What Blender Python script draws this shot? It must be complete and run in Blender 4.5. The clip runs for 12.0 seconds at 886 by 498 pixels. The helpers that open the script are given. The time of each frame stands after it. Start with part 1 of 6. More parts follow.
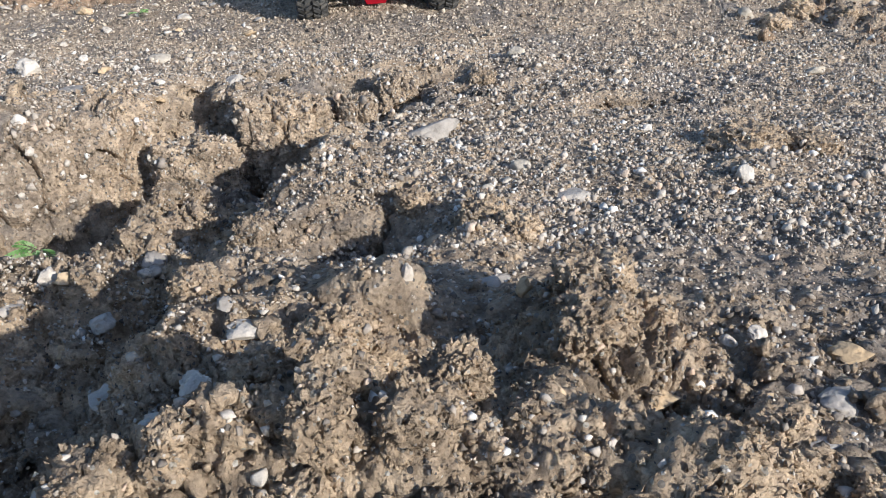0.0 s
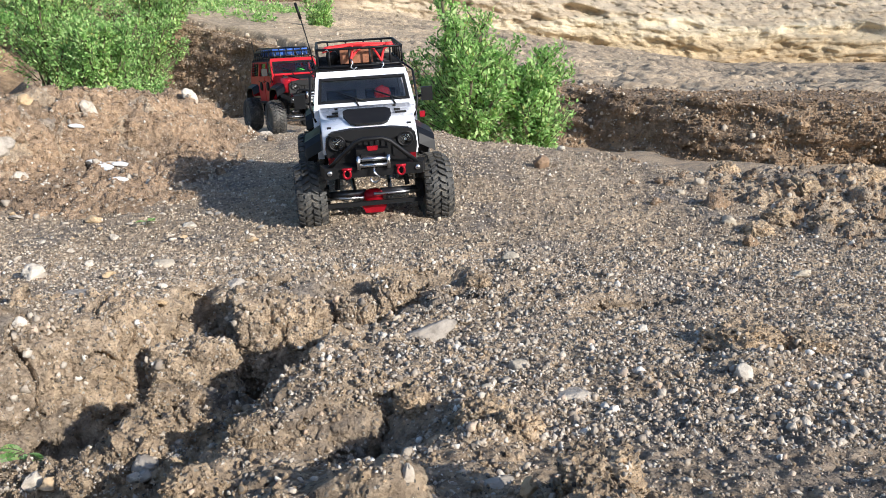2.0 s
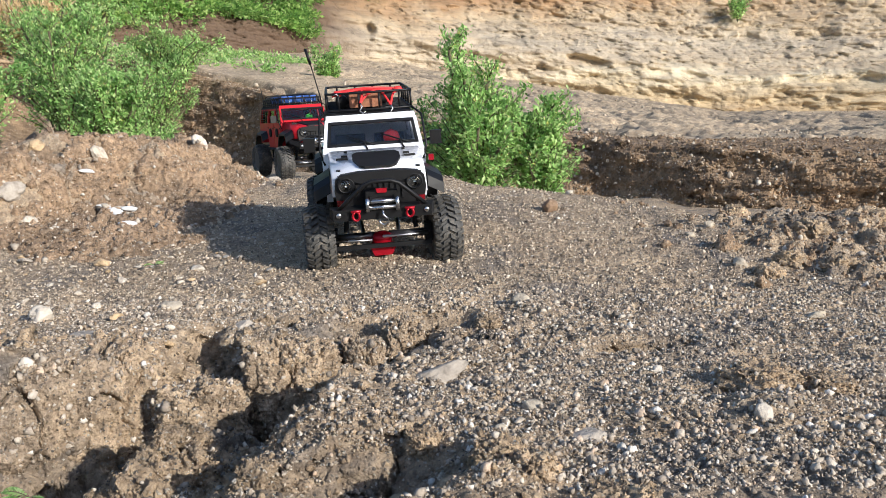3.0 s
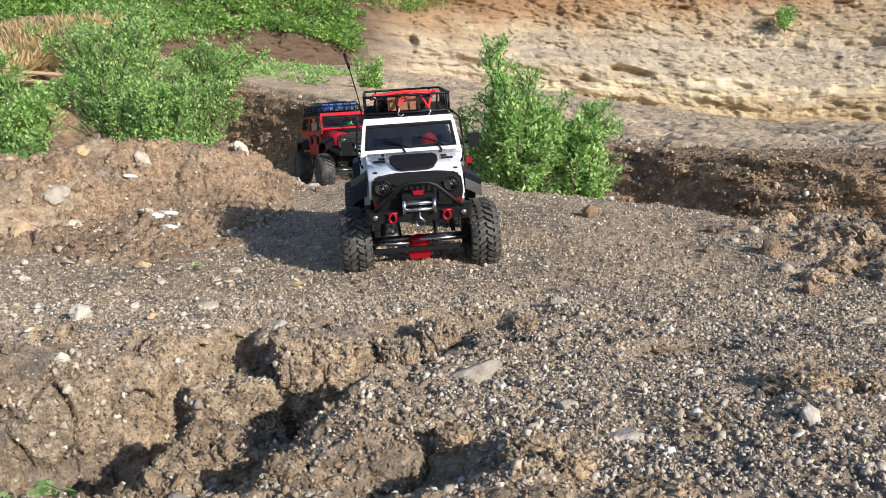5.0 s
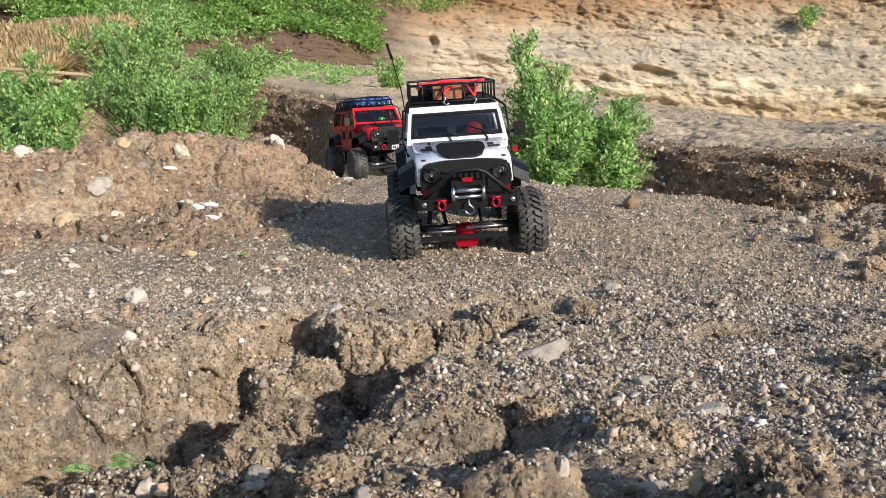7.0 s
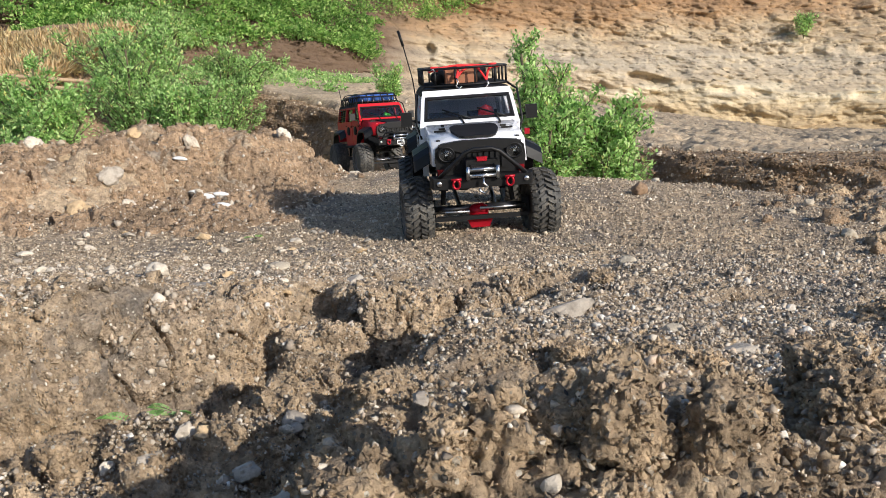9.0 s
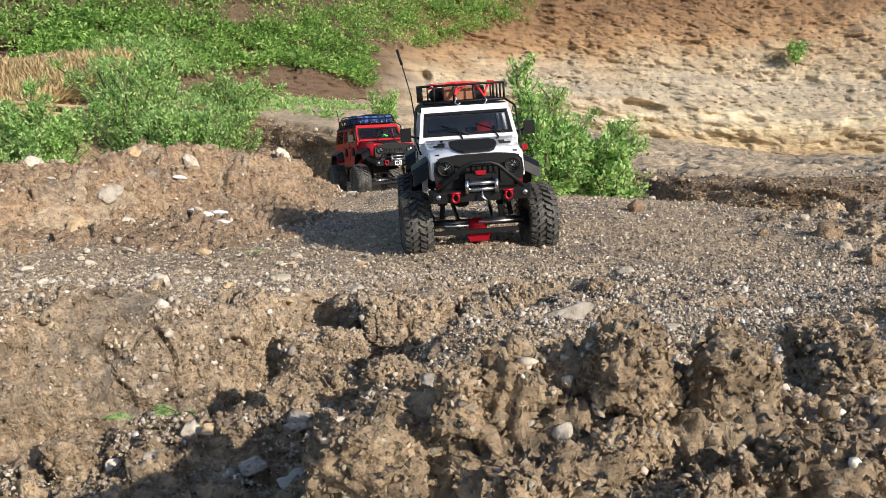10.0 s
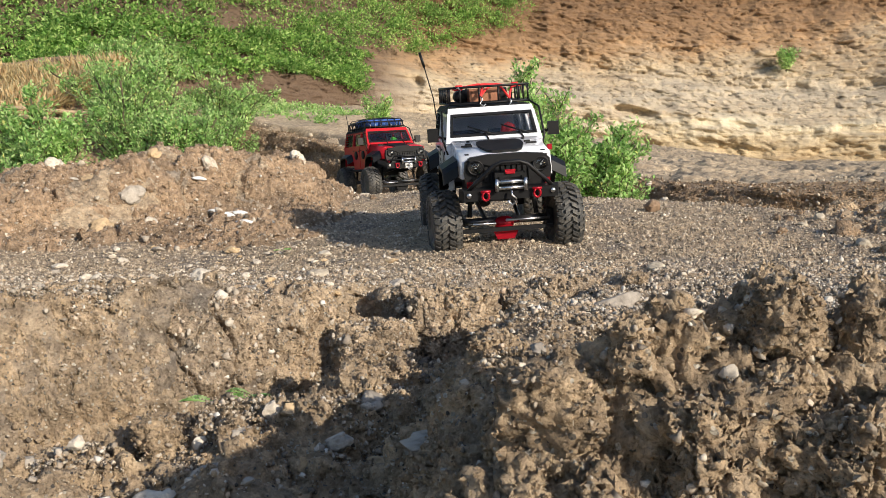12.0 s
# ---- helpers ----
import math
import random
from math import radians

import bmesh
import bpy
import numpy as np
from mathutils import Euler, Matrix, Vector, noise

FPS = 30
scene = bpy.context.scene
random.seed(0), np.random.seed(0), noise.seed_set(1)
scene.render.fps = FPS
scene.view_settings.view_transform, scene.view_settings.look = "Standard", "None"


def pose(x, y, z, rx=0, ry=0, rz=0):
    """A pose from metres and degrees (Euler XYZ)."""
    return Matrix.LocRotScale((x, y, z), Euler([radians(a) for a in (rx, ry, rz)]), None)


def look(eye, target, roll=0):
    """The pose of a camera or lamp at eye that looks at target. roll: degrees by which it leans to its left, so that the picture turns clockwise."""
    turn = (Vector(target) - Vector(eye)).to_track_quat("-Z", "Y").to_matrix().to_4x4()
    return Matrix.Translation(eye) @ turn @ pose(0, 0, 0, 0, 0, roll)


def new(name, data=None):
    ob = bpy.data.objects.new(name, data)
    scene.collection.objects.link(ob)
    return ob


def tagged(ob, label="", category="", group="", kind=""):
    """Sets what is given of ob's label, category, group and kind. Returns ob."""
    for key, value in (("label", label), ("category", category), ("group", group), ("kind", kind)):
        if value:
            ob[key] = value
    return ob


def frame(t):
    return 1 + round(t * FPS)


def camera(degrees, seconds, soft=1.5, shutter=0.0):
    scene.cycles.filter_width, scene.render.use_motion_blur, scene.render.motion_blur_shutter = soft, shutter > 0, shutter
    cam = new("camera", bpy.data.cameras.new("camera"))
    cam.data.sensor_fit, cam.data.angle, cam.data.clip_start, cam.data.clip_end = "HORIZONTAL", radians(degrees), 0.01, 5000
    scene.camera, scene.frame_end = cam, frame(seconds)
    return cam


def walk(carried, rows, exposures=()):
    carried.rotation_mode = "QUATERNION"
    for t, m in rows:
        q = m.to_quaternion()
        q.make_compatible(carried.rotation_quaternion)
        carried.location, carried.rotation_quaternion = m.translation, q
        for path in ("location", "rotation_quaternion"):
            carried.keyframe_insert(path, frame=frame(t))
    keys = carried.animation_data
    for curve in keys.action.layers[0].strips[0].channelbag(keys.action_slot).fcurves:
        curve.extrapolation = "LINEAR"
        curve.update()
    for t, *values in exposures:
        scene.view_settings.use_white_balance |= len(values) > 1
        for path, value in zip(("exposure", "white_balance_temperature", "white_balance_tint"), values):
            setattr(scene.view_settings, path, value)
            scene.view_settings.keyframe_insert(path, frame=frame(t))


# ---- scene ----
cam = camera(55.9, 12.0, soft=0.75)
PATH = [
    (0, (0.0109, 0.0224, 0.4888), (-0.0104, 1.7884, -0.4498), -0.72),
    (0.5, (0.0098, 0.0217, 0.4892), (-0.0050, 1.8136, -0.3989), -0.67),
    (1, (0.0089, 0.0195, 0.4923), (0.0025, 1.8632, -0.2825), -0.57),
    (1.5, (0.0084, 0.0169, 0.4906), (0.0059, 1.9164, -0.1353), -0.56),
    (2, (0.0066, 0.0174, 0.4861), (0.0047, 1.9581, 0.0028), -0.62),
    (2.5, (0.0020, 0.0212, 0.4796), (-0.0030, 1.9812, 0.0819), -0.71),
    (3, (0.0020, 0.0230, 0.4764), (-0.0137, 1.9880, 0.1044), -0.76),
    (5, (0.0081, 0.0343, 0.4606), (-0.1055, 2.0013, 0.1171), -0.91),
    (5.5, (0.0090, 0.0405, 0.4589), (-0.1199, 2.0068, 0.1169), -0.93),
    (6, (-0.0008, 0.0433, 0.4492), (-0.1427, 2.0087, 0.1073), -0.91),
    (6.5, (-0.0167, 0.0413, 0.4437), (-0.1687, 2.0060, 0.1020), -0.92),
    (7, (-0.0389, 0.0293, 0.4406), (-0.1974, 1.9936, 0.0992), -0.99),
    (7.5, (-0.0572, 0.0195, 0.4320), (-0.2175, 1.9835, 0.0903), -1.02),
    (9.5, (-0.0670, 0.0001, 0.3869), (-0.2131, 1.9726, 0.0903), -1.11),
    (10, (-0.0712, -0.0083, 0.3786), (-0.2119, 1.9697, 0.1177), -1.10),
    (10.5, (-0.0864, -0.0207, 0.3746), (-0.2222, 1.9592, 0.1263), -1.03),
    (11, (-0.1059, -0.0306, 0.3722), (-0.2368, 1.9500, 0.1266), -1.02),
    (11.5, (-0.1205, -0.0370, 0.3709), (-0.2463, 1.9438, 0.1253), -1.01),
    (12, (-0.1318, -0.0455, 0.3692), (-0.2528, 1.9355, 0.1222), -1.04),
]
walk(cam, [(t, look(eye, target, roll)) for t, eye, target, roll in PATH],
     [(0, 0.30, 5320, 11), (1.5, 0.30, 5520, 11), (3, 0.21, 5680, 11), (7.5, 0.11, 5820, 11), (9.5, 0.09, 5920, 11), (12, 0.11, 6180, 11)])


# world and sun
SUN_DIR = Vector((1.0, -0.92, 0.60)).normalized()
world = bpy.data.worlds.new("sky")
scene.world = world
world.use_nodes = True
sky = world.node_tree.nodes.new("ShaderNodeTexSky")
sky.sky_type = "NISHITA"
sky.sun_disc = False
sky.sun_elevation = math.asin(SUN_DIR.z)
sky.sun_rotation = math.atan2(SUN_DIR.x, SUN_DIR.y)
world.node_tree.links.new(sky.outputs[0], world.node_tree.nodes["Background"].inputs[0])
world.node_tree.nodes["Background"].inputs[1].default_value = 0.128
sun_data = bpy.data.lights.new("sun", "SUN")
sun_data.energy, sun_data.angle, sun_data.color = 5.0, radians(0.7), (1.0, 0.88, 0.70)
sun = new("sun", sun_data)
sun.matrix_world = look(tuple(SUN_DIR * 20), (0, 0, 0))


# ---- materials ----
def material(name):
    m = bpy.data.materials.new(name)
    m.use_nodes = True
    return m, m.node_tree.nodes, m.node_tree.links, m.node_tree.nodes["Principled BSDF"]


def ramp(nodes, stops):
    r = nodes.new("ShaderNodeValToRGB")
    while len(r.color_ramp.elements) < len(stops):
        r.color_ramp.elements.new(0.5)
    for e, (p, c) in zip(r.color_ramp.elements, stops):
        e.position, e.color = p, (*c, 1)
    return r


def noise_node(nodes, links, scale, detail=4, rough=0.55, coord=None):
    n = nodes.new("ShaderNodeTexNoise")
    n.inputs["Scale"].default_value, n.inputs["Detail"].default_value = scale, detail
    n.inputs["Roughness"].default_value = rough
    if coord is not None:
        links.new(coord, n.inputs["Vector"])
    return n


def mix_color(nodes, links, fac, a, b, mode="MIX"):
    m = nodes.new("ShaderNodeMix")
    m.data_type, m.blend_type = "RGBA", mode
    for src, slot in ((fac, 0), (a, 6), (b, 7)):
        if isinstance(src, (int, float)):
            m.inputs[slot].default_value = src
        elif isinstance(src, tuple):
            m.inputs[slot].default_value = (*src, 1)
        else:
            links.new(src, m.inputs[slot])
    return m.outputs[2]


def bumped(nodes, links, shader, height_out, strength, distance, before=None):
    b = nodes.new("ShaderNodeBump")
    b.inputs["Strength"].default_value, b.inputs["Distance"].default_value = strength, distance
    links.new(height_out, b.inputs["Height"])
    if before is not None:
        links.new(before, b.inputs["Normal"])
    links.new(b.outputs[0], shader.inputs["Normal"])
    return b.outputs[0]


def soil_material(name, tan, grey, dark, gravel, scale=1.0, wet=0.0, relief=1.0):
    """Crumbly earth: tan and grey patches, fine grit of pale and dark grains, pores."""
    m, N, L, sh = material(name)
    geo = N.new("ShaderNodeNewGeometry").outputs["Position"]
    big = noise_node(N, L, 5.5 * scale, 6, 0.6, geo)
    fine = noise_node(N, L, 70 * scale, 8, 0.7, geo)
    r1 = ramp(N, [(0.36, grey), (0.50, tan), (0.66, tuple(v * 1.14 for v in tan))])
    L.new(big.outputs[0], r1.inputs[0])
    r2 = ramp(N, [(0.30, dark), (0.46, (0.70, 0.68, 0.65)), (0.60, (1.14, 1.12, 1.07)), (0.72, (1.35, 1.33, 1.28))])
    L.new(fine.outputs[0], r2.inputs[0])
    col = mix_color(N, L, 0.85, r1.outputs[0], r2.outputs[0], "MULTIPLY")
    wide = noise_node(N, L, 0.55 * scale, 7, 0.68, geo)
    r3 = ramp(N, [(0.36, (0.66, 0.66, 0.66)), (0.5, (0.97, 0.95, 0.93)), (0.64, (1.16, 1.13, 1.08))])
    L.new(wide.outputs[0], r3.inputs[0])
    col = mix_color(N, L, 0.9, col, r3.outputs[0], "MULTIPLY")
    vor = N.new("ShaderNodeTexVoronoi")
    vor.inputs["Scale"].default_value = 260 * scale
    L.new(geo, vor.inputs["Vector"])
    near = N.new("ShaderNodeMath")
    near.operation = "LESS_THAN"
    L.new(vor.outputs["Distance"], near.inputs[0])
    sep = N.new("ShaderNodeSeparateColor")
    L.new(vor.outputs["Color"], sep.inputs[0])
    reach = N.new("ShaderNodeMath")
    reach.operation = "MULTIPLY"
    L.new(sep.outputs[2], reach.inputs[0])
    reach.inputs[1].default_value = 0.42
    L.new(reach.outputs[0], near.inputs[1])
    pick = N.new("ShaderNodeMath")
    pick.operation, pick.inputs[1].default_value = "LESS_THAN", gravel
    L.new(sep.outputs[0], pick.inputs[0])
    both = N.new("ShaderNodeMath")
    both.operation = "MULTIPLY"
    L.new(near.outputs[0], both.inputs[0])
    L.new(pick.outputs[0], both.inputs[1])
    grain = ramp(N, [(0.0, (0.10, 0.09, 0.08)), (0.35, (0.28, 0.24, 0.19)), (0.7, (0.46, 0.40, 0.31)), (1.0, (0.62, 0.57, 0.48))])
    L.new(sep.outputs[1], grain.inputs[0])
    col = mix_color(N, L, both.outputs[0], col, grain.outputs[0])
    L.new(col, sh.inputs["Base Color"])
    sh.inputs["Roughness"].default_value = 0.93 - wet
    sh.inputs["Specular IOR Level"].default_value = 0.25
    n1 = bumped(N, L, sh, fine.outputs[0], 0.9 * relief, 0.012 / scale)
    inv = N.new("ShaderNodeMath")
    inv.operation = "MULTIPLY"
    L.new(vor.outputs["Distance"], inv.inputs[0])
    inv.inputs[1].default_value = -1.0
    bumped(N, L, sh, inv.outputs[0], 0.55 * relief, 0.004 / scale, n1)
    return m


def stone_material(name, stops, island, spots=90):
    m, N, L, sh = material(name)
    if island:
        pick = N.new("ShaderNodeNewGeometry").outputs["Random Per Island"]
    else:
        pick = N.new("ShaderNodeObjectInfo").outputs["Random"]
    r = ramp(N, stops)
    L.new(pick, r.inputs[0])
    geo = N.new("ShaderNodeNewGeometry").outputs["Position"]
    n = noise_node(N, L, spots, 6, 0.65, geo)
    r2 = ramp(N, [(0.32, (0.5, 0.48, 0.45)), (0.5, (0.92, 0.9, 0.88)), (0.7, (1.15, 1.13, 1.1))])
    L.new(n.outputs[0], r2.inputs[0])
    L.new(mix_color(N, L, 0.8, r.outputs[0], r2.outputs[0], "MULTIPLY"), sh.inputs["Base Color"])
    sh.inputs["Roughness"].default_value = 0.85
    sh.inputs["Specular IOR Level"].default_value = 0.3
    bumped(N, L, sh, n.outputs[0], 0.6, 0.005)
    return m


def paint(name, color, rough=0.4, metal=0.0, grain=0.0, coat=0.0, spec=0.5):
    m, N, L, sh = material(name)
    co = N.new("ShaderNodeTexCoord").outputs["Object"]
    n = noise_node(N, L, 38, 5, 0.6, co)
    r = ramp(N, [(0.3, tuple(v * (0.90 - grain) for v in color)), (0.7, color)])
    L.new(n.outputs[0], r.inputs[0])
    L.new(r.outputs[0], sh.inputs["Base Color"])
    rr = N.new("ShaderNodeMapRange")
    rr.inputs["To Min"].default_value, rr.inputs["To Max"].default_value = max(rough - 0.08, 0.02), min(rough + 0.14, 1)
    L.new(n.outputs[0], rr.inputs[0])
    L.new(rr.outputs[0], sh.inputs["Roughness"])
    sh.inputs["Metallic"].default_value = metal
    sh.inputs["Coat Weight"].default_value = coat
    sh.inputs["Specular IOR Level"].default_value = spec
    return m


def rubber_material():
    m, N, L, sh = material("tyre rubber")
    geo = N.new("ShaderNodeTexCoord").outputs["Object"]
    n = noise_node(N, L, 60, 6, 0.7, geo)
    r = ramp(N, [(0.32, (0.028, 0.028, 0.027)), (0.52, (0.060, 0.057, 0.052)), (0.72, (0.17, 0.15, 0.12))])
    L.new(n.outputs[0], r.inputs[0])
    L.new(r.outputs[0], sh.inputs["Base Color"])
    sh.inputs["Roughness"].default_value = 0.62
    bumped(N, L, sh, n.outputs[0], 0.3, 0.002)
    return m


def glass_material(name, tint, rough=0.03, clear=1.0):
    m, N, L, sh = material(name)
    sh.inputs["Base Color"].default_value = (*tint, 1)
    sh.inputs["Transmission Weight"].default_value = clear
    sh.inputs["Roughness"].default_value = rough
    sh.inputs["IOR"].default_value = 1.5
    return m


def leaf_material(name, stops, patch=3.0, deep=0.74):
    m, N, L, sh = material(name)
    pick = N.new("ShaderNodeNewGeometry").outputs["Random Per Island"]
    r = ramp(N, stops)
    L.new(pick, r.inputs[0])
    geo = N.new("ShaderNodeNewGeometry").outputs["Position"]
    n = noise_node(N, L, patch, 4, 0.6, geo)
    r2 = ramp(N, [(0.36, (deep, deep * 1.06, deep * 0.93)), (0.64, (1.12, 1.08, 1.0))])
    L.new(n.outputs[0], r2.inputs[0])
    col = mix_color(N, L, 1.0, r.outputs[0], r2.outputs[0], "MULTIPLY")
    L.new(col, sh.inputs["Base Color"])
    sh.inputs["Roughness"].default_value = 0.55
    sh.inputs["Specular IOR Level"].default_value = 0.35
    tr = N.new("ShaderNodeBsdfTranslucent")
    L.new(col, tr.inputs[0])
    mx = N.new("ShaderNodeMixShader")
    mx.inputs[0].default_value = 0.45
    L.new(sh.outputs[0], mx.inputs[1])
    L.new(tr.outputs[0], mx.inputs[2])
    L.new(mx.outputs[0], N["Material Output"].inputs["Surface"])
    return m


SOIL = soil_material("stony tan soil", (0.49, 0.39, 0.28), (0.31, 0.27, 0.23), (0.30, 0.28, 0.27), 0.6)
FAR_SOIL = soil_material("quarry floor earth", (0.50, 0.405, 0.29), (0.39, 0.325, 0.245), (0.45, 0.42, 0.40), 0.4, 0.12, 0.0, 0.3)
PEBBLE_STOPS = [(0.0, (0.12, 0.10, 0.08)), (0.16, (0.25, 0.215, 0.175)), (0.38, (0.40, 0.34, 0.27)), (0.60, (0.52, 0.455, 0.37)),
                (0.82, (0.61, 0.545, 0.455)), (0.89, (0.60, 0.44, 0.31)), (0.95, (0.67, 0.62, 0.54)), (1.0, (0.84, 0.80, 0.73))]
FINE_STOPS = [(0.0, (0.14, 0.11, 0.085)), (0.25, (0.31, 0.255, 0.19)), (0.55, (0.49, 0.405, 0.30)), (0.85, (0.61, 0.515, 0.39)), (0.95, (0.67, 0.59, 0.48)), (1.0, (0.80, 0.74, 0.65))]
FINE_GRAVEL = stone_material("fine tan gravel", FINE_STOPS, True)
PEBBLE = stone_material("mixed gravel", PEBBLE_STOPS, True)
STONE = stone_material("weathered stone", [(0.0, (0.34, 0.31, 0.28)), (0.4, (0.48, 0.42, 0.33)), (0.75, (0.56, 0.48, 0.36)), (1.0, (0.60, 0.56, 0.50))], False)
CLOD = soil_material("dry clod earth", (0.60, 0.465, 0.32), (0.45, 0.36, 0.26), (0.30, 0.28, 0.25), 0.7)
HEAP = soil_material("moist brown heap earth", (0.43, 0.315, 0.215), (0.30, 0.225, 0.16), (0.30, 0.27, 0.24), 0.6)
WALL = soil_material("firm tan gully earth", (0.65, 0.51, 0.36), (0.52, 0.42, 0.315), (0.30, 0.28, 0.25), 0.75)


# ---- shapes ----
def part(name, bm, mat, parent, label="", smooth=False):
    me = bpy.data.meshes.new(name)
    bmesh.ops.recalc_face_normals(bm, faces=bm.faces)
    for fc in bm.faces:
        fc.smooth = smooth
    bm.to_mesh(me)
    bm.free()
    me.materials.append(mat)
    ob = new(name, me)
    ob.parent = parent
    return tagged(ob, label) if label else ob


def bevelled(bm, size, segments=2):
    if size:
        sharp = [e for e in bm.edges if len(e.link_faces) == 2 and e.calc_face_angle(0) > 0.5]
        bmesh.ops.bevel(bm, geom=sharp, offset=size, segments=segments, profile=0.6, affect="EDGES", clamp_overlap=True)
    return bm


def hexa(low, high, bevel=0.0, bm=None):
    """A six-sided block from its four lower and four upper corners, in the same turning order."""
    own = bm is None
    tmp = bmesh.new()
    v = [tmp.verts.new(p) for p in (*low, *high)]
    for f in ((3, 2, 1, 0), (4, 5, 6, 7), (0, 1, 5, 4), (1, 2, 6, 5), (2, 3, 7, 6), (3, 0, 4, 7)):
        tmp.faces.new([v[i] for i in f])
    bevelled(tmp, bevel)
    return tmp if own else merged(bm, tmp)


def merged(bm, other):
    me = bpy.data.meshes.new("tmp")
    other.to_mesh(me)
    other.free()
    bm.from_mesh(me)
    bpy.data.meshes.remove(me)
    return bm


def box(x0, x1, y0, y1, z0, z1, bevel=0.0, bm=None):
    return hexa([(x0, y0, z0), (x1, y0, z0), (x1, y1, z0), (x0, y1, z0)], [(x0, y0, z1), (x1, y0, z1), (x1, y1, z1), (x0, y1, z1)], bevel, bm)


def slab(outline, thick, axis, at, bevel=0.0, bm=None):
    """A flat plate: an outline in two coordinates, thickened along the axis from at."""
    own = bm is None
    tmp = bmesh.new()
    put = {"x": lambda p, w: (w, p[0], p[1]), "y": lambda p, w: (p[0], w, p[1]), "z": lambda p, w: (p[0], p[1], w)}[axis]
    a = [tmp.verts.new(put(p, at)) for p in outline]
    b = [tmp.verts.new(put(p, at + thick)) for p in outline]
    tmp.faces.new(a[::-1])
    tmp.faces.new(b)
    for i in range(len(a)):
        j = (i + 1) % len(a)
        tmp.faces.new((a[i], a[j], b[j], b[i]))
    bevelled(tmp, bevel)
    return tmp if own else merged(bm, tmp)


def tube(points, r, n=8, bm=None, closed=False):
    """A round bar along a line of points."""
    bm = bm or bmesh.new()
    pts = [Vector(p) for p in points]
    rings = []
    for i, p in enumerate(pts):
        a = pts[i - 1] if (i > 0 or closed) else p
        b = pts[(i + 1) % len(pts)] if (i < len(pts) - 1 or closed) else p
        way = (b - a).normalized()
        side = way.cross(Vector((0.31, 0.17, 0.93)))
        if side.length < 0.05:
            side = way.cross(Vector((1, 0, 0)))
        side.normalize()
        up = side.cross(way)
        rings.append([bm.verts.new(p + r * (math.cos(2 * math.pi * k / n) * side + math.sin(2 * math.pi * k / n) * up)) for k in range(n)])
    for i in range(len(rings) if closed else len(rings) - 1):
        a, b = rings[i], rings[(i + 1) % len(rings)]
        for k in range(n):
            bm.faces.new((a[k], a[(k + 1) % n], b[(k + 1) % n], b[k]))
    if not closed:
        bm.faces.new(rings[0][::-1])
        bm.faces.new(rings[-1])
    return bm


def lathe(profile, n, axis="x", at=(0, 0, 0), bm=None):
    """Turns a profile of (along, radius) about an axis through at."""
    bm = bm or bmesh.new()
    rings = []
    for u, r in profile:
        ring = []
        for k in range(n):
            a = 2 * math.pi * k / n
            c, s = r * math.cos(a), r * math.sin(a)
            p = {"x": (u, c, s), "y": (c, u, s), "z": (c, s, u)}[axis]
            ring.append(bm.verts.new((p[0] + at[0], p[1] + at[1], p[2] + at[2])))
        rings.append(ring)
    for a, b in zip(rings, rings[1:]):
        for k in range(n):
            bm.faces.new((a[k], a[(k + 1) % n], b[(k + 1) % n], b[k]))
    if profile[0][1] > 1e-6:
        bm.faces.new(rings[0])
    if profile[-1][1] > 1e-6:
        bm.faces.new(rings[-1][::-1])
    return bm


def arc(cx, cz, r, a0, a1, n):
    return [(cx + r * math.cos(radians(a0 + (a1 - a0) * i / n)), cz + r * math.sin(radians(a0 + (a1 - a0) * i / n))) for i in range(n + 1)]


# ---- terrain ----
def hashed(ix, iy, iz, seed):
    h = (ix * 374761393 + iy * 668265263 + iz * 2147483647 + seed * 1274126177) & 0xFFFFFFFF
    h = ((h ^ (h >> 13)) * 1274126177) & 0xFFFFFFFF
    h = ((h ^ (h >> 15)) * 2246822519) & 0xFFFFFFFF
    return ((h ^ (h >> 16)) & 0xFFFF) / 65535.0


def noise2(x, y, seed=0):
    ix, iy = np.floor(x).astype(np.int64), np.floor(y).astype(np.int64)
    fx, fy = x - ix, y - iy
    fx, fy = fx * fx * (3 - 2 * fx), fy * fy * (3 - 2 * fy)
    a, b = hashed(ix, iy, 0, seed), hashed(ix + 1, iy, 0, seed)
    c, d = hashed(ix, iy + 1, 0, seed), hashed(ix + 1, iy + 1, 0, seed)
    return (a + (b - a) * fx) * (1 - fy) + (c + (d - c) * fx) * fy - 0.5


def noise3(x, y, z, seed=0):
    iz = np.floor(z).astype(np.int64)
    fz = z - iz
    fz = fz * fz * (3 - 2 * fz)
    return noise2(x + 17.3 * iz, y + 5.9 * iz, seed) * (1 - fz) + noise2(x + 17.3 * (iz + 1), y + 5.9 * (iz + 1), seed) * fz


def fbm(x, y, seed=0, octaves=4):
    return sum(noise2(x * 2.03**o + o * 7.1, y * 2.03**o - o * 3.7, seed + o) * 0.55**o for o in range(octaves))


def worley(x, y, seed=0):
    """Distances to the nearest and second nearest of scattered points."""
    ix, iy = np.floor(x).astype(np.int64), np.floor(y).astype(np.int64)
    f1, f2 = np.full(x.shape, 9.0), np.full(x.shape, 9.0)
    for a in (-1, 0, 1):
        for b in (-1, 0, 1):
            px, py = ix + a + hashed(ix + a, iy + b, 1, seed), iy + b + hashed(ix + a, iy + b, 2, seed)
            d = np.hypot(px - x, py - y)
            f2 = np.minimum(f2, np.maximum(f1, d))
            f1 = np.minimum(f1, d)
    return f1, f2


def step(a, b, v):
    t = np.clip((v - a) / (b - a), 0, 1)
    return t * t * (3 - 2 * t)


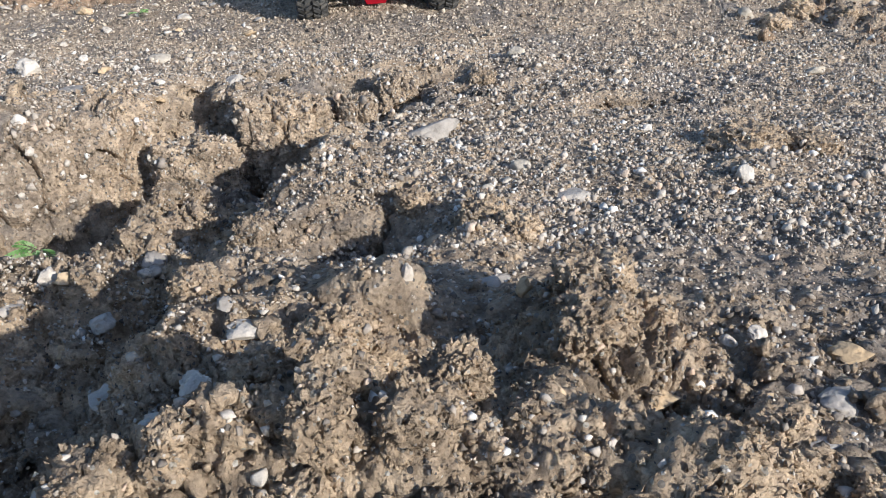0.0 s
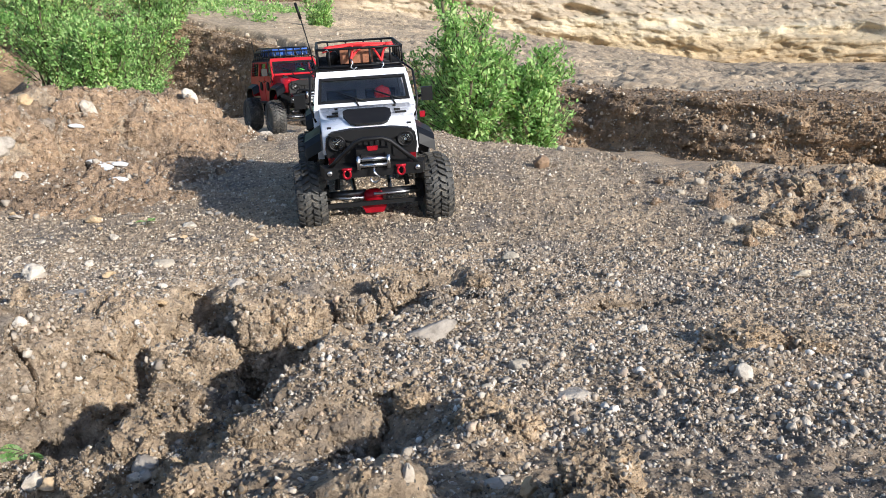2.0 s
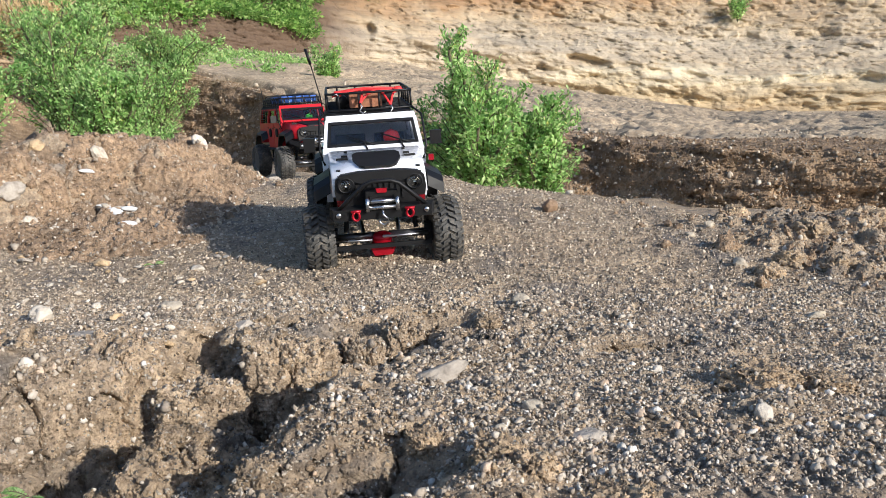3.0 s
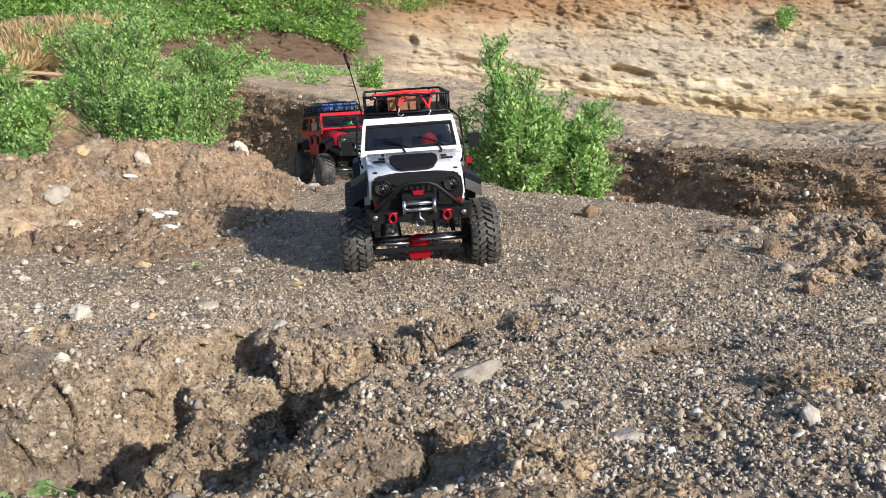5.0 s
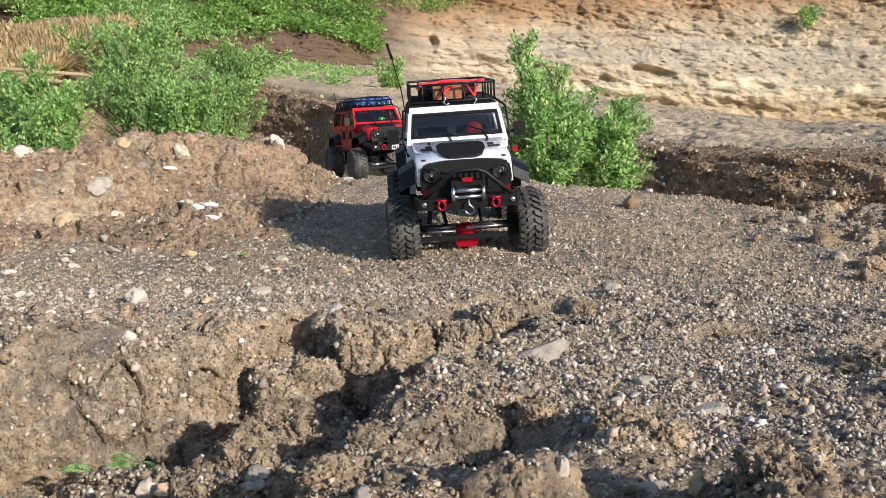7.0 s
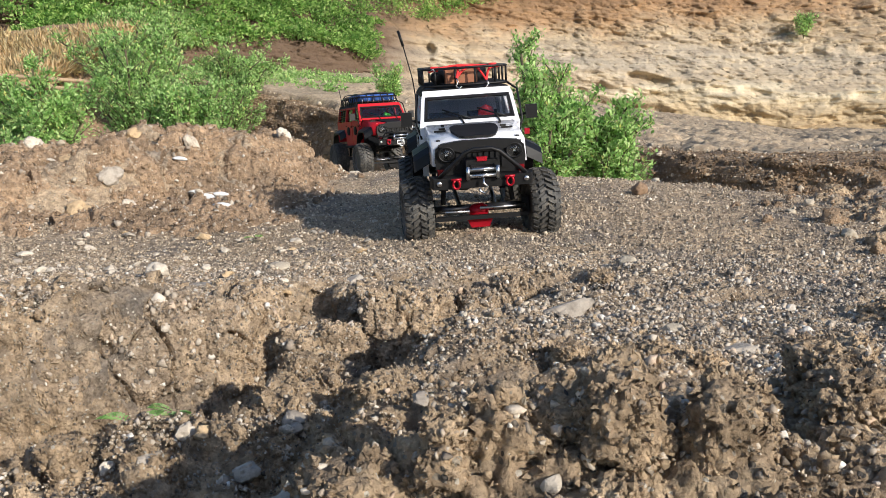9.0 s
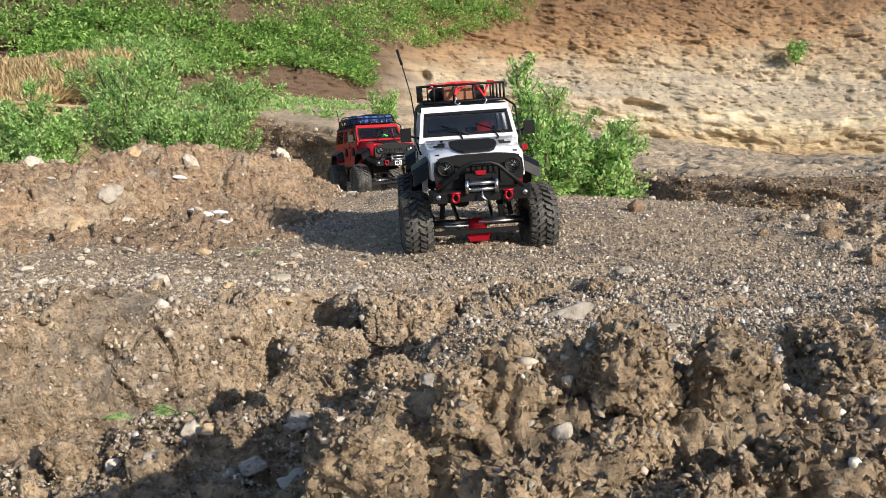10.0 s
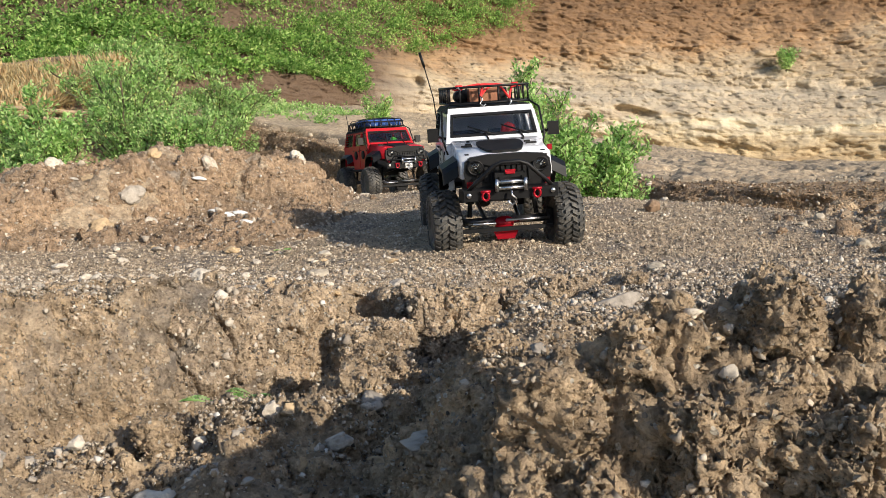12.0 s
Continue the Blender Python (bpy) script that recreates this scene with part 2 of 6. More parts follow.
def bump(x, y, cx, cy, sx, sy, turn=0.0, power=2.0):
    c, s = math.cos(radians(turn)), math.sin(radians(turn))
    u, v = (x - cx) * c + (y - cy) * s, -(x - cx) * s + (y - cy) * c
    return np.exp(-(((u / sx) ** 2 + (v / sy) ** 2) ** (power / 2)))


# foot of the gully's back wall, from the open end to where it runs out
FOOT = [(-1.6, 0.02), (-0.80, 0.40), (-0.60, 0.52), (-0.475, 0.62), (-0.375, 0.745), (-0.30, 0.815), (-0.205, 0.865), (-0.10, 0.955), (-0.03, 1.015), (0.07, 1.02), (0.16, 1.03)]


def foot_distance(x, y):
    """Distance to the foot line, positive behind it, and how far along it the nearest point lies."""
    best, side, along = np.full(x.shape, 99.0), np.zeros(x.shape), np.zeros(x.shape)
    run = 0.0
    for (ax, ay), (bx, by) in zip(FOOT, FOOT[1:]):
        dx, dy = bx - ax, by - ay
        n = math.hypot(dx, dy)
        t = np.clip(((x - ax) * dx + (y - ay) * dy) / n**2, 0, 1)
        d = np.hypot(x - ax - t * dx, y - ay - t * dy)
        near = d < best
        cross = dx * (y - ay) - dy * (x - ax)
        side = np.where(near, np.sign(cross), side)
        along = np.where(near, run + t * n, along)
        best = np.where(near, d, best)
        run += n
    return best * np.where(side >= 0, 1, -1), along / run


def edge_y(x):
    """How far the near platform reaches before the ground falls away."""
    return np.interp(x, [-6, -2.2, -1.2, -0.45, -0.15, 0.1, 0.42, 0.6, 0.75, 1.1, 1.6, 3.0], [2.9, 3.2, 3.5, 3.5, 2.9, 2.3, 1.88, 1.64, 1.52, 1.36, 1.2, 0.9])


def scarp_y(x):
    """The front edge of the quarry floor beyond the wash."""
    return np.interp(x, [-30, -11, -6.2, -4.4, -2.5, 0.0, 2.1, 3.3, 5.6, 9, 30], [30, 25, 19.5, 17.6, 14.8, 12.6, 11.4, 10.2, 9.1, 8.6, 4])


def plain(x, y):
    tilt = np.clip(x / np.maximum(y, 1.0), -0.45, 0.33)
    return -0.30 + np.clip(y - 10, -4, 50) * (0.05 - 0.2 * tilt)


def height(x, y):
    d, along = foot_distance(x, y)
    wob = step(-0.5, 0.0, y) * 0.035 * noise2(x * 11, y * 11, 31) + 0.006 * noise2(x * 31, y * 31, 32)
    wander = y + 0.9 * fbm(x * 0.7, x * 0 + 0.4, 44) * step(0.5, 1.8, np.abs(x)) * step(1.4, 0.6, y)
    near = np.interp(wander, [-3, 0.02, 0.13, 0.20, 0.235, 0.33, 0.5, 0.7, 0.85, 1.1, 1.3, 1.6, 2.0, 2.3, 2.7, 3.2], [0.02, 0.06, 0.13, 0.19, 0.252, 0.25, 0.232, 0.216, 0.195, 0.183, 0.187, 0.207, 0.222, 0.215, 0.200, 0.176])
    near = near - 0.028 * step(-0.1, -0.55, x) * step(1.0, 1.5, y)
    # in front of the foot: low rubble to the left, rising to the ridge
    flank = np.interp(y, [0.1, 0.2, 0.5, 0.6, 0.7, 0.8, 0.95, 1.1], [-0.125, -0.125, -0.125, -0.115, -0.11, -0.08, -0.02, 0.06])
    low = 0.146 + 0.02 * step(-0.3, -0.9, x) - 0.05 * np.exp(-((d / 0.055) ** 2))
    low = low + 0.035 * fbm(x * 13, y * 13, 5) * step(-0.25, 0.1, y)
    front = low + (near - low) * np.maximum(step(-0.085, 0.0, x - flank + wob * 0.9), step(0.08, -0.5, y))
    front = front - 0.045 * np.exp(-((d / 0.05) ** 2)) * step(0.97, 0.85, along)
    front = front - 0.05 * np.exp(-(((d - 0.022) / 0.020) ** 2)) * step(0.72, 0.76, along) * step(0.93, 0.89, along)
    front = front - 0.045 * np.exp(-(((d - 0.03) / 0.030) ** 2)) * step(0.45, 0.52, along) * step(0.76, 0.72, along)
    # behind it: shelf with a notch, a slump block and slots
    back = near + 0.012 * step(1.05, 0.85, y) + 0.03 * bump(x, y, -0.45, 0.79, 0.07, 0.035, 40) + 0.02 * bump(x, y, -0.56, 0.64, 0.06, 0.05)
    back = back - 0.055 * bump(x, y, -0.288, 0.93, 0.036, 0.075, -12, 6) - 0.060 * bump(x, y, -0.305, 1.015, 0.024, 0.034, -30, 6)
    back = back + 0.012 * bump(x, y, -0.17, 0.975, 0.075, 0.04, 25, 4) - 0.055 * bump(x, y, -0.035, 1.045, 0.018, 0.026, 20, 4)
    back = back - 0.02 * bump(x, y, -0.22, 1.075, 0.11, 0.014, 14, 4)
    sheet = step(0.97, 0.93, along)
    wall = step(0.0, 0.046, d + 0.6 * wob * (1 - sheet) - 0.062 * sheet)
    z = front + (back - front) * wall
    calm = 1 - 0.92 * (4 * wall * (1 - wall)) ** 0.5 * step(0.97, 0.9, along)
    z = z + 0.030 * bump(x, y, -0.268, 0.868, 0.038, 0.024, 10, 6)
    z = z - 0.050 * bump(x, y, -0.075, 0.565, 0.080, 0.048, 0, 3) - 0.060 * bump(x, y, -0.082, 0.955, 0.026, 0.016, 25, 4) + 0.010 * bump(x, y, -0.098, 0.998, 0.022, 0.022, 20, 6)
    z = z - 0.030 * np.exp(-(((x + 0.127 + 0.3 * (y - 0.98)) / 0.0045) ** 2)) * bump(x, y, -0.127, 0.985, 0.05, 0.030, 0, 6) - 0.03 * np.exp(-(((x + 0.034 - 0.4 * (y - 0.62)) / 0.004) ** 2)) * bump(x, y, -0.034, 0.62, 0.03, 0.035, 0, 6)
    # ridge beside the camera, with spurs
    z = z + 0.036 * bump(x, y, 0.0, 0.25, 0.11, 0.042, 4, 3) + 0.02 * bump(x, y, 0.15, 0.24, 0.08, 0.035) + 0.014 * bump(x, y, -0.082, 0.25, 0.02, 0.02, 0, 3) + 0.013 * bump(x, y, -0.055, 0.25, 0.07, 0.03, 0, 3)
    z = z + 0.025 * bump(x, y, -0.03, 0.42, 0.024, 0.022, 0, 3) + 0.022 * bump(x, y, 0.072, 0.385, 0.035, 0.05, 10, 3) + 0.018 * bump(x, y, -0.12, 0.40, 0.03, 0.02)
    z = z - 0.060 * bump(x, y, 0.092, 0.298, 0.022, 0.014, 30) - 0.022 * bump(x, y, 0.005, 0.36, 0.045, 0.035)
    z = z + 0.015 * bump(x, y, 0.03, 0.525, 0.028, 0.02)
    z = z - 0.045 * bump(x, y, 0.222, 0.945, 0.05, 0.022, 5) + 0.014 * bump(x, y, 0.27, 0.67, 0.05, 0.035)
    # heaps to the left, broken ground to the right
    behind = (y - np.interp(x, [-1.8, -1.25, -1.05, -0.79, -0.5, -0.3], [1.45, 1.62, 1.78, 2.06, 2.30, 2.5])) * 0.78
    rise = step(-0.02, 0.15, behind + 0.06 * noise2(x * 7, y * 7, 62)) * step(2.95, 2.45, y) * step(-0.55, -0.80, x) * np.interp(x, [-1.7, -1.35, -0.95], [0.55, 0.75, 1.0])
    z = z + 0.040 * bump(x, y, -0.38, 2.52, 0.36, 0.17, 0, 3)
    h1, h2 = worley(x * 8 + 0.6 * noise2(x * 14, y * 14, 61), y * 8, 60)
    heap = 0.125 * rise + 0.025 * rise * bump(x, y, -0.95, 2.35, 0.35, 0.2)
    z = z + heap * (0.95 + 0.6 * fbm(x * 6, y * 6, 9) + 0.5 * (0.5 - h1)) - 0.03 * step(0.1, 0.0, h2 - h1) * np.clip(heap / 0.1, 0, 1)
    z = z + 0.04 * bump(x, y, 0.74, 1.66, 0.16, 0.12) - 0.06 * bump(x, y, 1.08, 1.62, 0.3, 0.05, -12) + 0.03 * bump(x, y, 1.3, 1.25, 0.4, 0.2)
    # fall to the wash and the quarry floor beyond
    fall = step(0, 1, (y - edge_y(x) + 0.10 * noise2(x * 4, y * 4, 17)) / np.interp(x, [-0.3, 0.3, 0.7], [1.9, 1.4, 1.0]))
    back_heap = 0.55 * bump(x, y, -2.0, 5.2, 1.7, 1.1, 15, 3) + 0.3 * bump(x, y, 0.3, 4.2, 0.9, 0.7)
    wash = -0.62 - 0.35 * step(5, 9, y) + back_heap + 0.14 * fbm(x * 1.3, y * 1.3, 12)
    z = z + (wash - z) * fall
    floor = plain(x, y) + 0.10 * fbm(x * 0.35, y * 0.35, 14, 5) * step(11, 20, y)
    z = z + (floor - z) * step(1.2, 2.8, y - scarp_y(x))
    # small relief, fading away from the platform
    here = step(2.6, 1.6, np.abs(x)) * step(-0.6, 0.0, y)
    rough_zone = np.clip(np.exp(-((d / 0.16) ** 2)) * step(1.05, 0.9, along) + step(0.47, 0.3, y) + step(0.02, -0.25, x) * step(0.95, 0.7, y) + rise + 0.4 * fall, 0.12, 1) * step(6.5, 4, y) * here
    f1, f2 = worley(x * 26 + noise2(x * 40, y * 40, 3), y * 26 + noise2(x * 40, y * 40, 4), 3)
    g1, g2 = worley(x * 62, y * 62, 8)
    lumps = (0.55 - f1) * 0.016 + (0.5 - g1) * 0.007
    rough_zone = rough_zone * (1 - 0.45 * step(0.36, 0.28, y))
    rough_zone = rough_zone * calm
    z = z + rough_zone * (lumps + 0.020 * fbm(x * 24, y * 24, 7, 4))
    z = z + here * calm * step(9.5, 5, y) * (0.007 * fbm(x * 17, y * 17, 21, 5) + 0.0035 * noise2(x * 90, y * 90, 22) + 0.004 * noise2(x * 190, y * 190, 23) * (y < 1.6))
    cracks = step(0.05, 0.0, f2 - f1) * step(0.05, 0.30, noise2(x * 7, y * 7, 40) + 0.25)
    z = z - 0.016 * cracks * np.clip(rough_zone - 0.1, 0, 1) * (y < 1.4)
    return z


def surface(name, X, Y, Z, mat, smooth=True):
    """A grid of points as one mesh."""
    rows, cols = X.shape
    me = bpy.data.meshes.new(name)
    i = np.arange((rows - 1) * cols).reshape(-1, cols)[:, :-1].ravel()
    faces = np.stack([i, i + 1, i + cols + 1, i + cols], -1).astype(np.int32)
    me.vertices.add(rows * cols)
    me.vertices.foreach_set("co", np.stack([X, Y, Z], -1).astype(np.float32).ravel())
    me.loops.add(faces.size)
    me.loops.foreach_set("vertex_index", faces.ravel())
    me.polygons.add(len(faces))
    me.polygons.foreach_set("loop_start", np.arange(0, faces.size, 4, dtype=np.int32))
    me.update(calc_edges=True)
    me.validate()
    if smooth:
        me.polygons.foreach_set("use_smooth", np.ones(len(faces), bool))
    me.materials.append(mat)
    return me


def spread(lo, hi, fine, reach, slow_lo, slow_hi, wide):
    """Evenly spaced lines between lo and hi, then slowly wider ones until they are wide apart, then quickly out to the reach."""
    out = list(np.arange(lo, hi, fine))
    for sign, start, slow in ((1, out[-1], slow_hi), (-1, lo, slow_lo)):
        gap, v, side = fine, start, []
        while abs(v) < reach:
            gap *= slow if gap < wide else 1.14
            v += sign * gap
            side.append(v)
        out = out + side if sign > 0 else side[::-1] + out
    return np.array(out)


gx = spread(-0.74, 0.46, 0.0024, 3000, 1.045, 1.05, 0.08)
gy = spread(0.17, 1.16, 0.0024, 3000, 1.09, 1.028, 0.06)
GX, GY = np.meshgrid(gx, gy)
GZ = height(GX, GY)
# steep faces crumble sideways
sy, sx = np.gradient(GZ, gy, gx)
steep = np.clip((np.hypot(sx, sy) - 0.5) / 1.2, 0, 1) * step(9, 4, GY) * step(-0.3, 0.1, GY)
push = 0.026 * noise3(GX * 38, GY * 38, GZ * 60, 51) + 0.014 * noise3(GX * 95, GY * 95, GZ * 130, 52) + 0.006 * noise3(GX * 220, GY * 220, GZ * 260, 56)
slope = np.hypot(sx, sy) + 1e-6
gd, along = foot_distance(GX, GY)
c1, c2 = worley(along * 55 + 0.5 * noise3(GX * 30, GY * 30, GZ * 30, 53), GZ * 30 + 0.5 * noise2(along * 90, GZ * 40, 54), 55)
push = push - 0.010 * step(0.09, 0.0, c2 - c1) * (np.abs(gd) < 0.12)
covered = np.maximum(step(-0.29, -0.24, GX) * step(0.17, 0.13, GX) * step(0.10, 0.13, GY) * step(0.42, 0.37, GY), step(-0.60, -0.54, GX) * step(-0.13, -0.19, GX) * step(0.47, 0.52, GY) * step(0.77, 0.72, GY))
push = push * (1 - covered)
GX2, GY2 = GX - steep * push * sx / slope, GY - steep * push * sy / slope
sheet_mesh = surface("ground", GX2, GY2, GZ - 0.014 * covered, SOIL)
sheet_mesh.materials.append(FAR_SOIL)
beyond = (GY[:-1, :-1] > scarp_y(GX[:-1, :-1]) + 0.8) | (GY[:-1, :-1] > 30)
sheet_mesh.polygons.foreach_set("material_index", beyond.astype(np.int32).ravel())
ground = new("ground", sheet_mesh)
tagged(ground, "cracked stony tan earth of a quarry with gullies and clods", "ground", kind="structure")


def ground_z(x, y):
    return float(height(np.array([float(x)]), np.array([float(y)]))[0])


def crust(name, label, x0, x1, y0, y1, res, k, amp, mat, seed, lift=0.004, bury=0.02):
    """Crumbled earth over part of the ground: lumps on lumps pushed out along the surface, open cracks between."""
    X, Y = np.meshgrid(np.arange(x0, x1, res), np.arange(y0, y1, res))
    Z = height(X, Y)
    for axis in (0, 1, 0, 1):
        pad = np.pad(Z, [(4, 4) if a == axis else (0, 0) for a in (0, 1)], mode="edge")
        Z = sum(np.take(pad, np.arange(i, i + Z.shape[axis]), axis=axis) for i in range(9)) / 9
    zy, zx = np.gradient(Z, res)
    V = y0 + np.cumsum(np.sqrt(1 + zy**2), axis=0) * res
    w1, w2 = 0.5 * noise2(X * k * 1.7, V * k * 1.7, seed), 0.5 * noise2(X * k * 1.7, V * k * 1.7, seed + 1)
    f1, f2 = worley(X * k + w1, V * k + w2, seed + 2)
    g1, g2 = worley(X * k * 2.4 + w2, V * k * 2.4 + w1, seed + 3)
    h1, h2 = worley(X * k * 5.7, V * k * 5.7, seed + 4)
    crack = step(0.10, 0.0, f2 - f1) * step(-0.1, 0.15, noise2(X * k * 0.6, V * k * 0.6, seed + 5))
    push = (0.75 * (0.45 - f1) + 0.5 * (0.45 - g1) + 0.28 * (0.45 - h1) + 0.9 * fbm(X * k * 0.45, V * k * 0.45, seed + 6, 7) + 0.16 * noise2(X * k * 13, V * k * 13, seed + 7) - 0.45 * crack) * amp / k
    rim = np.minimum(np.minimum(X - x0, x1 - X) / (0.18 * (x1 - x0)), np.minimum((Y - y0) * 2.5, y1 - Y) / (0.22 * (y1 - y0)))
    rim = step(0, 1, rim + 0.35 * fbm(X * k * 0.5, Y * k * 0.5, seed + 8))
    push = push * rim + lift * rim - bury * (1 - rim)
    n = np.sqrt(1 + zx**2 + zy**2)
    ob = new(name, surface(name, X - push * zx / n, Y - push * zy / n, Z + push / n, mat))
    return tagged(ob, label, name.replace("_", " "), kind="structure")


crust("earth_ridge", "crumbling ridge of tan earth clods and stones", -0.30, 0.19, 0.10, 0.44, 0.0011, 40, 0.62, CLOD, 600, 0.003)
crust("earth_heap", "broken heap of tan earth clods and stones", -1.9, -0.36, 1.45, 2.85, 0.0042, 13, 0.50, HEAP, 620, 0.006, 0.05)
crust("rubble_bed", "crumbled grey tan earth on the gully floor", -0.62, -0.10, 0.44, 0.80, 0.0018, 36, 1.0, CLOD, 640, 0.002, 0.02)
crust("broken_ground", "uneven broken tan earth at the platform edge", 0.36, 1.75, 1.12, 2.15, 0.0045, 13, 0.45, SOIL, 660, 0.002, 0.04)


# ---- the quarry beyond ----
def cliff_material():
    """Bedded pale sandstone below, grey scree, brown earth above: bands at their heights, broken by noise."""
    m, N, L, sh = material("bedded quarry face")
    geo = N.new("ShaderNodeNewGeometry").outputs["Position"]
    sep = N.new("ShaderNodeSeparateXYZ")
    L.new(geo, sep.inputs[0])
    n1 = noise_node(N, L, 0.22, 6, 0.6, geo)
    n2 = noise_node(N, L, 1.6, 8, 0.7, geo)
    warp = N.new("ShaderNodeMath")
    warp.operation = "MULTIPLY_ADD"
    L.new(n1.outputs[0], warp.inputs[0])
    warp.inputs[1].default_value = 3.4
    L.new(sep.outputs[2], warp.inputs[2])
    warp2 = N.new("ShaderNodeMath")
    warp2.operation = "MULTIPLY_ADD"
    L.new(n2.outputs[0], warp2.inputs[0])
    warp2.inputs[1].default_value = 0.9
    L.new(warp.outputs[0], warp2.inputs[2])
    band = N.new("ShaderNodeMapRange")
    band.inputs["From Min"].default_value, band.inputs["From Max"].default_value = 1.0, 13.0
    high = N.new("ShaderNodeMapRange")
    high.inputs["From Min"].default_value, high.inputs["From Max"].default_value = 3.5, 7.5
    L.new(sep.outputs[2], high.inputs[0])
    tilt = N.new("ShaderNodeMath")
    tilt.operation = "MULTIPLY"
    L.new(high.outputs[0], tilt.inputs[0])
    L.new(sep.outputs[0], tilt.inputs[1])
    warp3 = N.new("ShaderNodeMath")
    warp3.operation = "MULTIPLY_ADD"
    L.new(tilt.outputs[0], warp3.inputs[0])
    warp3.inputs[1].default_value = -0.11
    L.new(warp2.outputs[0], warp3.inputs[2])
    L.new(warp3.outputs[0], band.inputs[0])
    r = ramp(N, [(0.0, (0.47, 0.365, 0.23)), (0.13, (0.54, 0.445, 0.30)), (0.20, (0.66, 0.585, 0.44)), (0.24, (0.52, 0.435, 0.32)), (0.36, (0.51, 0.445, 0.35)), (0.46, (0.49, 0.395, 0.275)), (0.53, (0.40, 0.27, 0.16)), (0.60, (0.30, 0.195, 0.115)), (0.74, (0.23, 0.145, 0.085)), (1.0, (0.19, 0.12, 0.07))])
    L.new(band.outputs[0], r.inputs[0])
    # thin beds
    flat = N.new("ShaderNodeMapping")
    flat.inputs["Scale"].default_value = (0.14, 0.14, 2.6)
    L.new(geo, flat.inputs[0])
    n3 = noise_node(N, L, 1.3, 7, 0.62, flat.outputs[0])
    r3 = ramp(N, [(0.33, (0.50, 0.46, 0.42)), (0.5, (0.95, 0.93, 0.9)), (0.68, (1.2, 1.18, 1.1))])
    L.new(n3.outputs[0], r3.inputs[0])
    col = mix_color(N, L, 0.5, r.outputs[0], r3.outputs[0], "MULTIPLY")
    r2 = ramp(N, [(0.34, (0.42, 0.40, 0.38)), (0.46, (0.95, 0.93, 0.9)), (0.7, (1.12, 1.1, 1.06))])
    L.new(n2.outputs[0], r2.inputs[0])
    col = mix_color(N, L, 0.8, col, r2.outputs[0], "MULTIPLY")
    # the earth cut at the wooded end is dark brown
    end = N.new("ShaderNodeMath")
    end.operation = "MULTIPLY_ADD"
    L.new(n1.outputs[0], end.inputs[0])
    end.inputs[1].default_value = 6.0
    L.new(sep.outputs[0], end.inputs[2])
    cut = N.new("ShaderNodeMapRange")
    cut.inputs["From Min"].default_value, cut.inputs["From Max"].default_value = -0.5, -3.5
    L.new(end.outputs[0], cut.inputs[0])
    brown = mix_color(N, L, 0.7, (0.15, 0.105, 0.075), r2.outputs[0], "MULTIPLY")
    col = mix_color(N, L, cut.outputs[0], col, brown)
    L.new(col, sh.inputs["Base Color"])
    sh.inputs["Roughness"].default_value = 0.95
    sh.inputs["Specular IOR Level"].default_value = 0.15
    b1 = bumped(N, L, sh, n3.outputs[0], 0.35, 0.3)
    bumped(N, L, sh, n2.outputs[0], 0.8, 0.25, b1)
    return m


CLIFF = cliff_material()
BANK = soil_material("damp brown bank earth", (0.43, 0.31, 0.20), (0.29, 0.215, 0.15), (0.36, 0.34, 0.32), 0.35, 0.10)


def face_y(x):
    """The foot of the quarry's back face."""
    return np.interp(x, [-60, -26, -13, -8, -4, 2, 20, 45, 80], [17, 20, 28, 36, 43, 46, 47, 44, 30])


def chips(x, y, seed):
    """Broken blocks, each set in or out by its own amount."""
    x = x + 0.45 * noise2(x * 1.9, y * 1.9, seed + 200)
    f1, f2 = worley(x, y, seed)
    return noise2(np.round(x + 0.7 * f1) * 3.7, np.round(y - 0.7 * f1) * 3.7 + 0.4, seed + 100) - 0.25 * step(0.10, 0.0, f2 - f1)


us = np.concatenate([np.arange(-60, -26, 0.5), np.arange(-26, 36, 0.11), np.arange(36, 80, 0.6)])
vs = np.linspace(0, 1, 230)
FX, FV = np.meshgrid(us, vs)
rise_h = 13.0
foot_z = plain(FX, face_y(FX)) - 0.5
FZ = foot_z + rise_h * FV**1.25
hz = FZ - foot_z
# steep ledge at the foot, scree above it, a steeper earth slope, and a wooded brow
lean = np.interp(hz, [0, 0.6, 1.9, 2.5, 2.9, 4.8, 5.4, 7.2, 9.0, 13.0], [0, 0.25, 0.55, 0.95, 2.1, 5.4, 5.7, 7.2, 9.2, 14])
soft = step(-3, -9, FX)
lean = lean * (1 - soft) + soft * np.interp(hz, [0, 0.5, 1.9, 2.4, 13.0], [0, 0.35, 1.1, 2.2, 19.0])
ledge = step(2.9, 2.3, hz) * (1 - soft)
beds = (0.25 + 0.9 * ledge) * (0.55 * noise3(FX * 0.35, FX * 0 + 3.3, hz * 2.1, 71) + 0.30 * noise3(FX * 1.1, FX * 0 + 1.7, hz * 5.0, 72))
blocks = 0.60 * noise3(FX * 0.9, hz * 0.9, hz * 0.4, 73) + 0.34 * chips(FX * 0.75, hz * 1.5, 74) + 0.24 * chips(FX * 1.9, hz * 3.4, 75) + 0.12 * chips(FX * 4.4, hz * 6.5, 77)
blocks = blocks + (1 - ledge) * (0.32 * chips(FX * 0.8, hz * 2.6, 78) + 0.22 * chips(FX * 2.3, hz * 5.2, 79))
caves = -0.9 * step(0.16, 0.30, noise3(FX * 0.32, FX * 0 + 9.1, hz * 0.9, 76)) * bump(hz, FX * 0, 2.25, 0, 0.42, 1)
